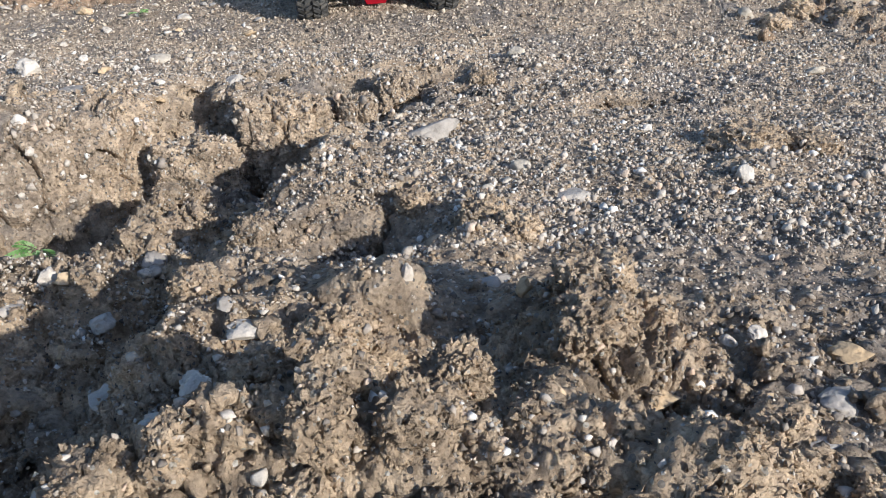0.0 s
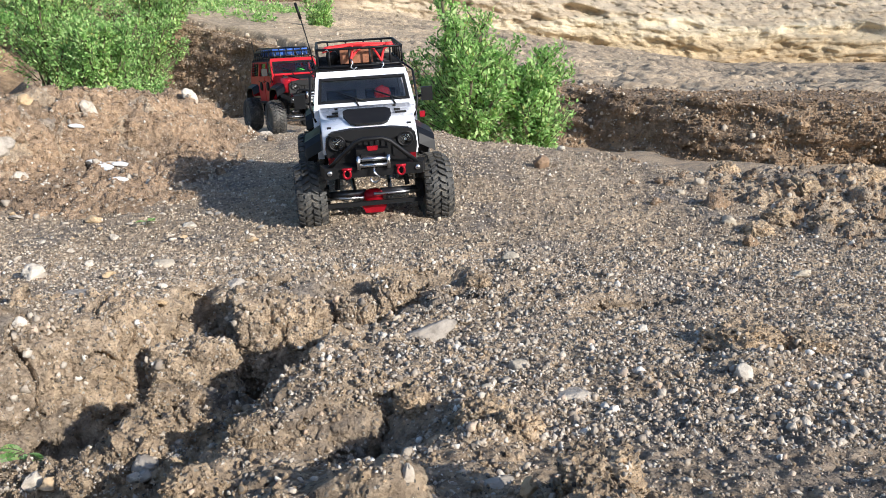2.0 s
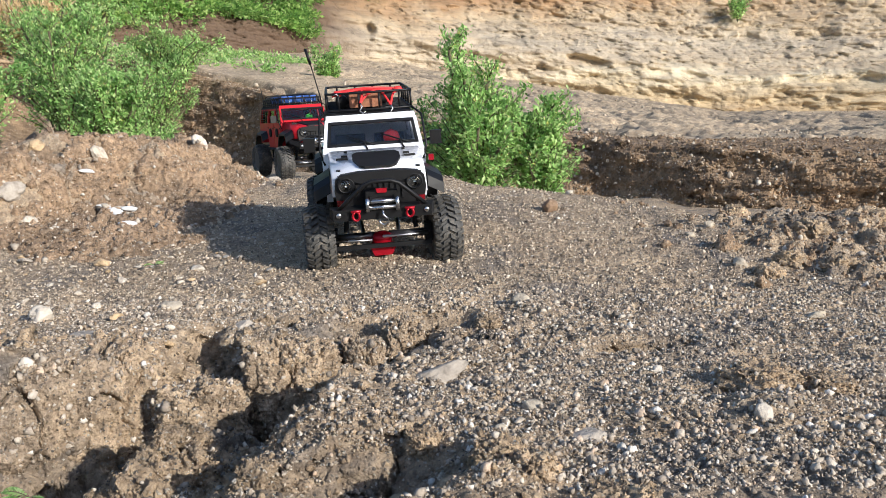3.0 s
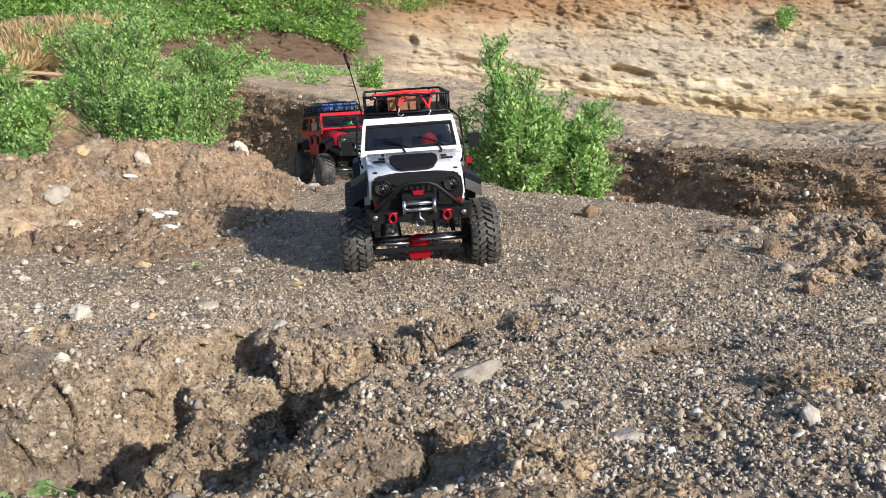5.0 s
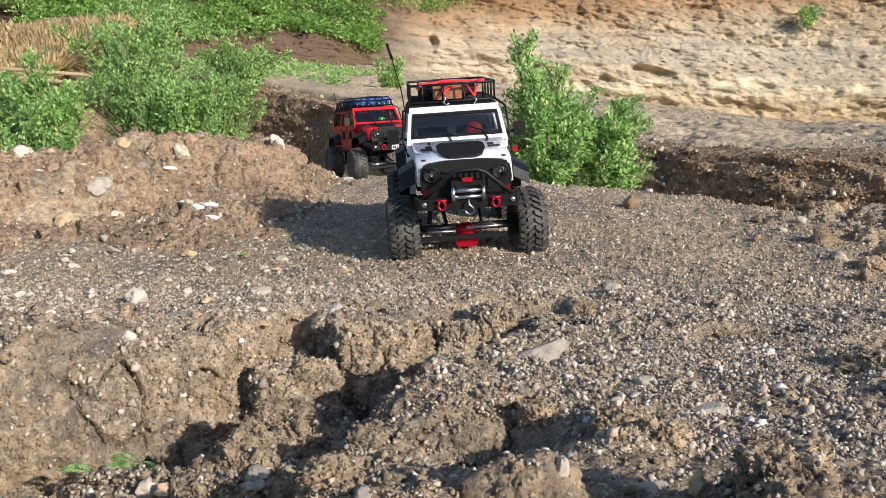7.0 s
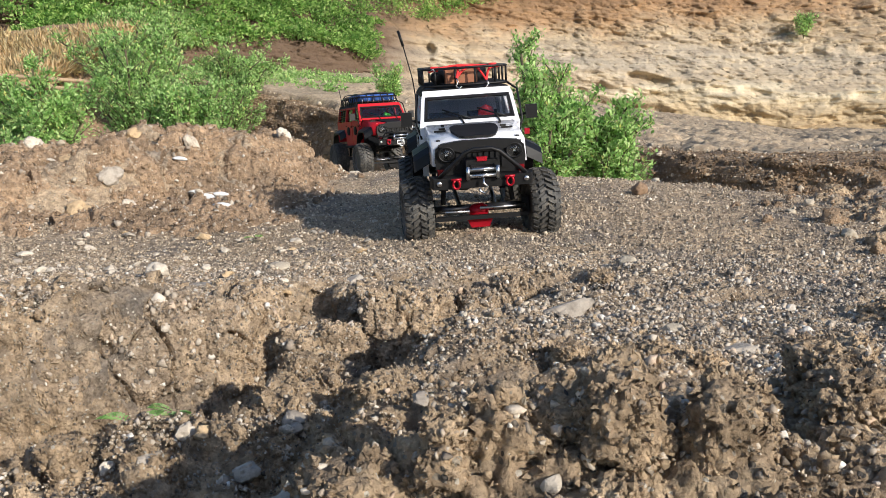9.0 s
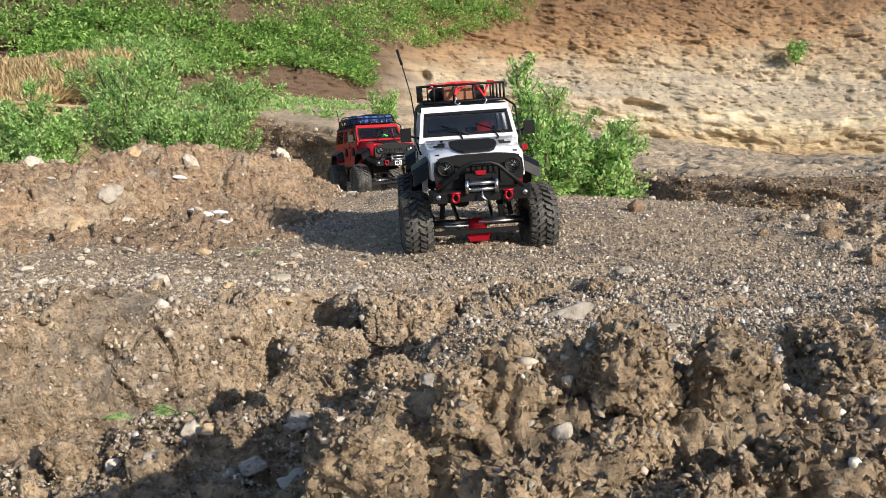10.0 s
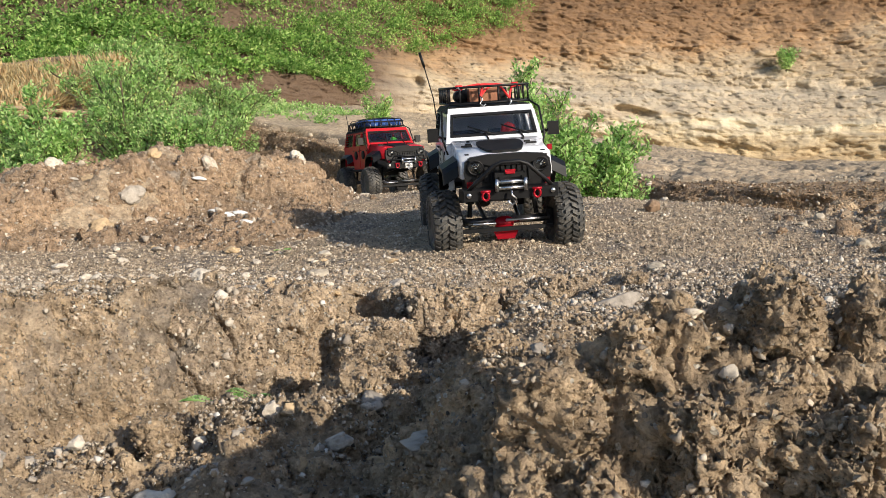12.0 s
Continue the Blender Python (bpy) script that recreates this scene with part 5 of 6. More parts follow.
        part("aerial", tube([(-0.070, 0.325, 0.23 + U), (-0.078, 0.332, 0.300 + U)], 0.0012, 6), BLACK, top, "thin black aerial", True)
    return top


def doll(name, label, mat, m, x):
    bm = lathe([(0.0, 0.0), (0.0, 0.016), (0.016, 0.019), (0.030, 0.014), (0.034, 0.006), (0.037, 0.009), (0.046, 0.0125), (0.055, 0.010), (0.060, 0.0)], 16, "z")
    ob = part(name, bm, mat, None, label, True)
    tagged(ob, category="doll")
    ob.matrix_world = m @ pose(x, 0.128, 0.128 + U) @ Matrix.Diagonal((1.25, 1.0, 1.2, 1))
    return ob


def curve_pts(points, n=6):
    """A rounded line through points."""
    out = []
    P = [Vector(p) for p in points]
    for i in range(len(P) - 1):
        a, b, c, d = P[max(i - 1, 0)], P[i], P[i + 1], P[min(i + 2, len(P) - 1)]
        for k in range(n):
            t = k / n
            out.append(0.5 * (2 * b + (c - a) * t + (2 * a - 5 * b + 4 * c - d) * t * t + (3 * b - a - 3 * c + d) * t**3))
    return out + [P[-1]]


WHITE_POSE = pose(-0.111, 1.435, 0.176, 3.54, -2.89, 7.70)
RED_POSE = pose(-0.462, 2.93, 0.182, -2.0, -2.0, 27.0)
white_truck = truck("rc_truck", "white model off-road truck with black fenders and roof rack", WHITE, 0.0, 1.0, 4, "white")
white_truck.matrix_world = WHITE_POSE
red_truck = truck("rc_truck", "red model off-road truck with netted roof load", RED_BODY, 0.0, 1.0, -2, "red")
red_truck.matrix_world = RED_POSE
doll("driver_doll", "red driver doll at the wheel of the white truck", RED_CORD, WHITE_POSE, 0.036)
doll("driver_doll", "green driver doll at the wheel of the red truck", GREEN_DOLL, RED_POSE, 0.036)

# load of the white truck
ZR = 0.238 + U
bm = box(-0.034, 0.024, 0.128, 0.170, ZR + 0.003, ZR + 0.027, 0.002)
crate = part("wooden_block", bm, WOOD, None, "brown wooden block lashed on a roof rack")
tagged(crate, category="block")
crate.matrix_world = WHITE_POSE
bm = lathe([(-0.03, 0.0), (-0.03, 0.011), (0.03, 0.011), (0.03, 0.0)], 16, "y", (-0.048, 0.175, ZR + 0.013))
roll = part("rolled_bundle", bm, MATT, None, "black rolled bundle on a roof rack", True)
tagged(roll, category="bundle")
roll.matrix_world = WHITE_POSE
bm = lathe([(-0.05, 0.0), (-0.05, 0.012), (0.05, 0.012), (0.05, 0.0)], 16, "x", (0.0, 0.225, ZR + 0.014))
roll = part("rolled_bundle", bm, MATT, None, "black rolled bundle on a roof rack", True)
tagged(roll, category="bundle")
roll.matrix_world = WHITE_POSE
cord = tagged(new("bungee_cord"), "red bungee cord with white hooks over a roof load", "cord")
cord.matrix_world = WHITE_POSE
h = ZR + 0.031
paths = [[(-0.064, 0.116, ZR + 0.026), (-0.040, 0.124, h), (-0.012, 0.126, h + 0.002), (-0.016, 0.108, ZR + 0.012)], [(-0.016, 0.108, ZR + 0.012), (-0.002, 0.124, h - 0.006), (0.020, 0.128, h + 0.001), (0.038, 0.110, ZR + 0.006)],
         [(0.038, 0.110, ZR + 0.006), (0.046, 0.126, ZR + 0.026), (0.066, 0.150, ZR + 0.028)], [(-0.064, 0.150, ZR + 0.028), (-0.02, 0.165, h), (0.02, 0.150, h), (0.064, 0.165, ZR + 0.028)],
         [(-0.060, 0.190, ZR + 0.028), (0.0, 0.170, h + 0.003), (0.060, 0.205, ZR + 0.028)]]
for p in paths:
    part("cord_run", tube(curve_pts(p), 0.0021, 8), RED_CORD, cord, "", True)
for x, zz in ((-0.016, ZR + 0.012), (0.038, ZR + 0.006)):
    part("cord_hook", tube([(x, 0.107, zz), (x + 0.003, 0.104, zz - 0.006), (x - 0.002, 0.104, zz - 0.013), (x + 0.004, 0.104, zz - 0.018), (x + 0.009, 0.104, zz - 0.014)], 0.0013, 6), STEEL, cord, "white wire hook", True)
for x, yy in ((-0.064, 0.113), (0.066, 0.148)):
    part("cord_hook", tube([(x, yy, ZR + 0.028), (x + 0.008, yy - 0.003, ZR + 0.030), (x + 0.012, yy, ZR + 0.024)], 0.0013, 6), STEEL, cord, "white wire hook", True)
    part("cord_knot", lathe([(-0.008, 0.0), (-0.006, 0.005), (0.006, 0.005), (0.008, 0.0)], 10, "x", (x * 0.84, yy + 0.006, ZR + 0.030)), RED_CORD, cord, "", True)

# load of the red truck: blue bags under a black net
for kx in range(3):
    for ky in range(2):
        bm = box(-0.020, 0.020, -0.032, 0.032, 0.0, 0.022, 0.008)
        bag = part("blue_bag", bm, BLUE, None, "blue canvas bag under a black cargo net", True)
        tagged(bag, category="bag", group="bags on the red truck")
        bag.matrix_world = RED_POSE @ pose(-0.044 + 0.044 * kx, 0.150 + 0.075 * ky, ZR + 0.003)
net = tagged(new("cargo_net"), "black elastic cargo net with metal clips over bags", "net")
net.matrix_world = RED_POSE
for k in range(6):
    x = -0.066 + 0.0264 * k
    part("net_cord", tube(curve_pts([(x, 0.108, ZR + 0.004), (x, 0.122, ZR + 0.027), (x * 0.95, 0.22, ZR + 0.030), (x, 0.318, ZR + 0.026), (x, 0.345, ZR - 0.03)], 4), 0.0017, 6), BLACK, net, "", True)
for k in range(8):
    y = 0.122 + 0.028 * k
    part("net_cord", tube(curve_pts([(-0.080, y, ZR - 0.012), (-0.068, y, ZR + 0.020), (-0.03, y, ZR + 0.030), (0.03, y, ZR + 0.030), (0.068, y, ZR + 0.020), (0.080, y, ZR - 0.012)], 4), 0.0017, 6), BLACK, net, "", True)
for k in range(7):
    x = -0.06 + 0.02 * k
    part("net_clip", tube([(x, 0.107, ZR + 0.010), (x + 0.002, 0.104, ZR + 0.003), (x, 0.106, ZR - 0.003)], 0.0014, 6), STEEL, net, "bare steel clip", True)


# ---- stones, clods and gravel ----
def rock_data(name, seed, detail, rough, flat, mat, fine=0.0):
    rr = random.Random(seed)
    bm = bmesh.new()
    bmesh.ops.create_icosphere(bm, subdivisions=detail, radius=1.0)
    off = Vector((rr.uniform(0, 50), rr.uniform(0, 50), rr.uniform(0, 50)))
    cuts = [(Vector((rr.gauss(0, 1), rr.gauss(0, 1), rr.gauss(0, 1))).normalized(), rr.uniform(0.55, 0.85)) for _ in range(7)]
    for v in bm.verts:
        p = v.co.normalized()
        r = 1 + rough * noise.noise(p * 1.3 + off) + rough * 0.5 * noise.noise(p * 3.1 + off) + fine * noise.noise(p * 7.7 + off) + 0.6 * fine * noise.noise(p * 17 + off)
        q = p * r
        for nrm, d in cuts:
            over = q.dot(nrm) - d
            if over > 0:
                q -= nrm * over * 0.8
        v.co = Vector((q.x, q.y, q.z * flat))
    me = bpy.data.meshes.new(name)
    for fc in bm.faces:
        fc.smooth = True
    bm.to_mesh(me)
    bm.free()
    me.materials.append(mat)
    return me


STONES = [rock_data("stone", 100 + k, 3, 0.45, 0.5 + 0.08 * k, STONE, 0.05) for k in range(6)]


def block_data(name, seed, cuts, mat, square=4.0, rough=1.0, cracked=1.0):
    """A chunk of broken earth: a rounded block with lumps, pits and a few open cracks."""
    rr = random.Random(seed)
    bm = bmesh.new()
    bmesh.ops.create_cube(bm, size=2.0)
    bmesh.ops.subdivide_edges(bm, edges=bm.edges, cuts=cuts, use_grid_fill=True)
    off = Vector((rr.uniform(0, 50), rr.uniform(0, 50), rr.uniform(0, 50)))
    for v in bm.verts:
        p = v.co / (abs(v.co.x) ** square + abs(v.co.y) ** square + abs(v.co.z) ** square) ** (1 / square)
        q = p + off
        d = noise.voronoi(q * 1.25 + noise.noise_vector(q * 2.2) * 0.22)[0]
        crack = max(0.0, 1 - (d[1] - d[0]) / 0.06)
        big = noise.voronoi(q * 2.6)[0][0]
        push = 0.15 * noise.noise(q * 1.1) + 0.12 * noise.noise(q * 2.7) + 0.10 * (0.45 - big) + 0.085 * noise.noise(q * 5.5) + 0.09 * (0.4 - noise.voronoi(q * 6.0)[0][0]) + 0.055 * noise.noise(q * 13) + 0.03 * noise.noise(q * 27)
        v.co = p * (1 + rough * push - 0.26 * cracked * crack)
    me = bpy.data.meshes.new(name)
    for fc in bm.faces:
        fc.smooth = True
    bm.to_mesh(me)
    bm.free()
    me.materials.append(mat)
    return me


CLODS = [block_data("earth_clod", 200 + k, 24, CLOD, 2.4, 1.35, 0.8) for k in range(6)]


def lay(name, data, x, y, size, stretch, turn, label, category, group, sink=0.35, tilt=(0, 0), lift=0.0):
    z = ground_z(x, y) + size * stretch[2] * (1 - 2 * sink) * 0.5 + lift
    ob = new(name, data)
    ob.matrix_world = pose(x, y, z, tilt[0], tilt[1], turn) @ Matrix.Diagonal((size * stretch[0], size * stretch[1], size * stretch[2], 1))
    return tagged(ob, label, category, group)


G = "loose stones on the earth"
PALE = stone_material("pale chalky rock", [(0.0, (0.55, 0.48, 0.39)), (1.0, (0.68, 0.61, 0.51))], False)
GREY = stone_material("grey slab rock", [(0.0, (0.36, 0.32, 0.27)), (1.0, (0.48, 0.43, 0.365))], False)
OCHRE = stone_material("ochre rock", [(0.0, (0.52, 0.38, 0.22)), (1.0, (0.60, 0.45, 0.28))], False)
BROWN = stone_material("brown rock", [(0.0, (0.27, 0.185, 0.12)), (1.0, (0.33, 0.23, 0.15))], False)
slabs = [rock_data("stone", 300 + k, 4, 0.40, 0.55, m, 0.17) for k, m in enumerate((GREY, GREY, OCHRE, PALE))]
lay("stone", slabs[0], -0.012, 0.795, 0.023, (1.4, 0.6, 0.75), 24, "flat pale grey slab lying at the gully edge", "stone", G, 0.15, (10, -12))
lay("stone", slabs[1], 0.104, 0.610, 0.0135, (1.2, 0.9, 0.8), 10, "small grey angular stone on gravel", "stone", G)
lay("stone", slabs[3], -0.540, 1.095, 0.017, (1.0, 0.9, 1.25), 40, "pale rounded stone on the gravel shelf", "stone", G, 0.2)
lay("stone", slabs[0], -0.432, 0.995, 0.024, (1.2, 0.85, 0.5), -30, "grey flat stone on the gravel shelf", "stone", G)
lay("stone", slabs[1], -0.362, 0.735, 0.024, (1.25, 0.7, 0.9), 60, "grey slab leaning at the foot of the gully wall", "stone", G, 0.2, (0, 35))
lay("stone", slabs[2], -0.443, 0.716, 0.0135, (1.0, 1.0, 1.1), 15, "yellowish round stone stuck in the gully wall", "stone", G, 0.5)
lay("stone", slabs[0], 0.034, 0.455, 0.010, (1.3, 0.8, 0.6), 25, "grey blue slab in the earth", "stone", G)
lay("stone", slabs[2], -0.052, 0.300, 0.0085, (1.2, 0.8, 0.9), 30, "ochre stone on the crumbling ridge", "stone", G, 0.2)
lay("stone", slabs[3], -0.028, 0.272, 0.0075, (1.6, 0.7, 0.8), 40, "long pale stone on the crumbling ridge", "stone", G, 0.15, (0, -25))
lay("stone", slabs[0], -0.094, 0.262, 0.013, (0.85, 0.8, 1.1), 10, "large grey stone in the crumbling ridge", "stone", G, 0.15)
lay("stone", slabs[3], -0.094, 0.378, 0.0085, (1.4, 0.9, 0.7), -10, "flat white stone on dark earth", "stone", G, 0.2)
lay("stone", slabs[2], 0.100, 0.324, 0.011, (1.2, 0.8, 0.8), 5, "orange stone beside a dark hole", "stone", G)
lay("stone", slabs[1], 0.078, 0.284, 0.014, (1.2, 0.9, 0.8), 60, "pale grey knobbly stone by a hole", "stone", G)
lay("stone", slabs[2], 0.050, 0.278, 0.010, (0.9, 0.9, 1.6), 0, "ochre upright stone on the ridge", "stone", G, 0.2)
lay("stone", slabs[0], 0.185, 0.322, 0.010, (1.2, 1.0, 0.8), 30, "grey stone on loose gravel", "stone", G)
lay("stone", slabs[1], 0.210, 0.330, 0.009, (1.1, 1.0, 0.8), 80, "grey stone on loose gravel", "stone", G)
lay("stone", slabs[0], 0.150, 0.276, 0.015, (1.4, 0.8, 0.45), 0, "broad brown-grey flat stone", "stone", G)
lay("stone", slabs[2], 0.209, 0.366, 0.009, (1.2, 0.9, 0.8), 0, "rusty brown stone on loose gravel", "stone", G)
lay("stone", slabs[3], -0.110, 0.338, 0.0085, (1.0, 0.9, 1.0), 0, "pale stone on dark earth", "stone", G)
lay("stone", slabs[0], -0.186, 0.337, 0.013, (1.1, 0.9, 0.8), 0, "grey-blue stone on dark earth", "stone", G)
lay("stone", slabs[1], -0.167, 0.376, 0.012, (1.2, 0.9, 0.8), 50, "grey stone on dark earth", "stone", G)
lay("stone", slabs[3], -0.013, 0.415, 0.0042, (0.9, 0.7, 2.2), 0, "small upright pale pebble on dark earth", "stone", G, 0.1)
lay("stone", slabs[2], 0.049, 0.403, 0.0050, (0.9, 0.9, 2.2), 0, "small upright orange pebble on dark earth", "stone", G, 0.1)
lay("stone", rock_data("stone", 305, 4, 0.18, 0.9, BROWN, 0.10), 0.222, 1.845, 0.021, (1.0, 1.0, 1.0), 0, "brown round boulder at the platform edge", "stone", G, 0.25)
for x, y, s, k, lab in ((-1.02, 1.80, 0.032, 2, "tan boulder in the earth heap"), (-1.00, 1.92, 0.030, 0, "grey boulder half buried in the earth heap"), (-1.12, 1.98, 0.042, 2, "large pale tan boulder in the earth heap"),
                        (-1.28, 2.10, 0.035, 3, "pale stone on the crest of the heap"), (-0.88, 2.13, 0.026, 3, "pale stone on the crest of the heap"), (-0.80, 2.02, 0.022, 0, "round grey stone below the heap"),
                        (-0.72, 2.45, 0.028, 3, "pale angular boulder behind the heap"), (-0.55, 2.62, 0.026, 0, "grey boulder behind the heap"), (-0.98, 2.02, 0.02, 2, "tan stone in the earth heap"), (-0.93, 1.86, 0.022, 3, "pale stone in the earth heap")):
    lay("stone", slabs[k], x, y, s, (1.0, 0.9, 1.45), 37 * k, lab, "stone", G, 0.45, (12, -8), 0.004)
# white shards
SHARD = paint("white plaster", (0.82, 0.82, 0.80), 0.7, grain=0.05)
shard = rock_data("plaster_shard", 400, 2, 0.25, 0.3, SHARD)
for x, y, s, a in ((-0.880, 2.055, 0.017, 25), (-0.825, 2.000, 0.018, -15), (-0.785, 1.965, 0.020, 20), (-0.755, 1.985, 0.019, 10), (-0.765, 1.930, 0.015, -20), (-0.685, 1.790, 0.019, 30), (-0.80, 1.99, 0.012, 60)):
    lay("plaster_shard", shard, x, y, s, (1.3, 0.7, 1.0), a, "bright white broken plaster shard on earth", "shard", "white shards", 0.15, (8, 5), 0.013)

rr = random.Random(11)
count = 0
while count < 95:
    y = rr.uniform(0.2, 2.3)
    x = rr.uniform(-0.62, 0.62) * (y + 0.25)
    s = min(0.0045 * rr.lognormvariate(0, 0.45), 0.011) * (0.75 + 0.45 * y)
    if -0.30 < x < 0.04 and 0.85 < y < 1.3 and s > 0.006:
        continue
    count += 1
    lay("stone", STONES[rr.randrange(6)], x, y, s, (rr.uniform(0.8, 1.4), rr.uniform(0.7, 1.1), rr.uniform(0.8, 1.2)), rr.uniform(0, 360), "weathered stone lying in the gravel", "stone", G, 0.3)

for i in range(92):
    x, y, t = rr.uniform(-0.90, -0.26), rr.uniform(0.93, 1.75), 0.0058 * rr.lognormvariate(0, 0.4)
    lay("stone", slabs[(3, 2, 3, 1)[i % 4]], x, y, min(t, 0.013), (rr.uniform(0.9, 1.4), 0.9, rr.uniform(0.8, 1.2)), rr.uniform(0, 360), "pale stone lying on the shelf above the gully", "stone", G, 0.2, (rr.uniform(-15, 15), rr.uniform(-15, 15)))
for i in range(60):
    x, y, t = rr.uniform(-0.52, -0.16), rr.uniform(0.36, 0.62), 0.0065 * rr.lognormvariate(0, 0.45)
    lay("stone", slabs[(3, 1, 2, 0)[i % 4]], x, y, min(t, 0.016), (rr.uniform(0.9, 1.3), 0.9, rr.uniform(1.0, 1.5)), rr.uniform(0, 360), "rough stone lying on the gully floor", "stone", G, 0.2, (rr.uniform(-25, 25), rr.uniform(-25, 25)), 0.003)
for i in range(30):
    x, y, t = rr.uniform(-0.17, 0.17), rr.uniform(0.205, 0.40), rr.uniform(0.0022, 0.0052)
    lay("stone", slabs[(3, 2, 1, 3)[i % 4]], x, y, t, (rr.uniform(0.9, 1.4), 0.9, rr.uniform(0.9, 1.3)), rr.uniform(0, 360), "small pale stone stuck in the crumbling ridge", "stone", G, 0.2, (rr.uniform(-20, 20), rr.uniform(-20, 20)))


def gully_wall():
    """The broken face of the gully: a sheet that climbs from the rubble, rounds the lip and dips under the shelf."""
    line = np.array([(-1.02, 0.33), (-0.85, 0.445), (-0.70, 0.560), (-0.58, 0.660), (-0.47, 0.748), (-0.40, 0.805), (-0.345, 0.848), (-0.322, 0.876), (-0.322, 0.915), (-0.342, 0.965), (-0.372, 1.01)])
    run = np.concatenate([[0], np.cumsum(np.hypot(*np.diff(line, axis=0).T))])
    u = np.arange(0, run[-1], 0.0013)
    px, py = np.interp(u, run, line[:, 0]), np.interp(u, run, line[:, 1])
    soft = np.hanning(31) / np.hanning(31).sum()
    smooth = lambda v: np.convolve(np.pad(v, 15, mode="edge"), soft, mode="valid")
    px, py = smooth(px), smooth(py)
    tx, ty = np.gradient(px), np.gradient(py)
    n = np.hypot(tx, ty)
    nx, ny = ty / n, -tx / n
    back = smooth(smooth(height(px - nx * 0.085, py - ny * 0.085)))
    top = back + 0.006 + 0.012 * noise2(u * 9, u * 0, 301)
    s = np.arange(0, 0.235, 0.0013)
    U, S = np.meshgrid(u, s)
    wall_h = 0.145
    # inward travel and height along the section
    inn = np.interp(S, [0, 0.06, 0.105, 0.125, 0.145, 0.175, 0.235], [-0.016, -0.002, 0.006, 0.014, 0.028, 0.055, 0.115])
    rise = np.interp(S, [0, 0.06, 0.105, 0.125, 0.145, 0.175, 0.235], [-wall_h, -0.078, -0.022, -0.006, 0.0, -0.003, -0.026])
    X, Y, Z = px[None] - nx[None] * inn, py[None] - ny[None] * inn, top[None] + rise
    w = 0.35 * noise2(U * 25, S * 25, 302)
    f1, f2 = worley(U * 17 + w, S * 15, 303)
    g1, g2 = worley(U * 42 + w, S * 42, 304)
    h1, h2 = worley(U * 105, S * 105, 306)
    k1, k2 = worley(U * 11.5 + 0.5 * fbm(U * 14, S * 14, 305), S * 10 + 0.5 * fbm(U * 14, S * 14, 307), 308)
    crack = step(0.050, 0.012, k2 - k1) * step(-0.16, -0.04, noise2(U * 9, S * 9, 309))
    l1, l2 = worley(U * 27 + 0.6 * fbm(U * 40, S * 40, 315), S * 24, 316)
    crack = np.maximum(crack, 0.45 * step(0.075, 0.015, l2 - l1) * step(0.0, 0.10, noise2(U * 11, S * 11, 317)))
    crack = np.maximum(crack, 0.7 * step(0.055, 0.01, f2 - f1) * step(-0.02, 0.12, noise2(U * 12, S * 12, 310)))
    push = 0.022 * noise2(U * 7, S * 9, 311) + 0.018 * fbm(U * 19, S * 19, 312, 6) + 0.010 * (0.5 - f1) + 0.008 * (0.5 - g1) + 0.0035 * (0.5 - h1) + 0.004 * noise2(U * 210, S * 210, 313) - 0.028 * crack
    push = push * step(0.235, 0.17, S) - 0.035 * bump(U, S, run[5] - 0.06, 0.03, 0.05, 0.018) - 0.03 * bump(U, S, run[3], 0.04, 0.05, 0.02)
    ax, bx = np.gradient(X)[1], np.gradient(X)[0]
    ay, by = np.gradient(Y)[1], np.gradient(Y)[0]
    az, bz = np.gradient(Z)[1], np.gradient(Z)[0]
    N = np.cross(np.stack([ax, ay, az], -1), np.stack([bx, by, bz], -1))
    N /= np.linalg.norm(N, axis=2)[..., None] + 1e-12
    me = surface("gully_wall", X + push * N[..., 0], Y + push * N[..., 1], Z + push * N[..., 2], WALL)
    return tagged(new("gully_wall", me), "cracked tan earth face of the gully with embedded pebbles", "gully wall", kind="structure")


gully_wall()


C = "earth clods"
# chunks that make up the broken wall of the gully: place, half sizes and turn
for k, (x, y, z, sx, sy, sz, a, lean) in enumerate(((-0.262, 0.862, 0.124, 0.046, 0.030, 0.050, 12, 5), (-0.183, 0.948, 0.138, 0.056, 0.044, 0.058, 14, 10), (-0.100, 0.965, 0.148, 0.024, 0.028, 0.044, 6, 8),
                                                   (-0.057, 1.034, 0.158, 0.027, 0.026, 0.038, 10, 6), (0.045, 1.030, 0.152, 0.066, 0.032, 0.034, 8, 5), (-0.076, 0.650, 0.180, 0.036, 0.028, 0.032, 8, 8), (-0.020, 0.662, 0.184, 0.022, 0.024, 0.028, 0, 5), (-0.125, 0.602, 0.165, 0.026, 0.022, 0.028, 20, 8))):
    ob = new("earth_block", block_data("earth_block", 500 + k, 60 if sx > 0.04 else 40, WALL, 5.0, 0.85, 1.0))
    ob.matrix_world = pose(x, y, z, -lean, 0, a) @ Matrix.Diagonal((sx, sy, sz, 1))
    tagged(ob, "large cracked block of firm tan earth in the gully wall", "earth block", "gully wall blocks")
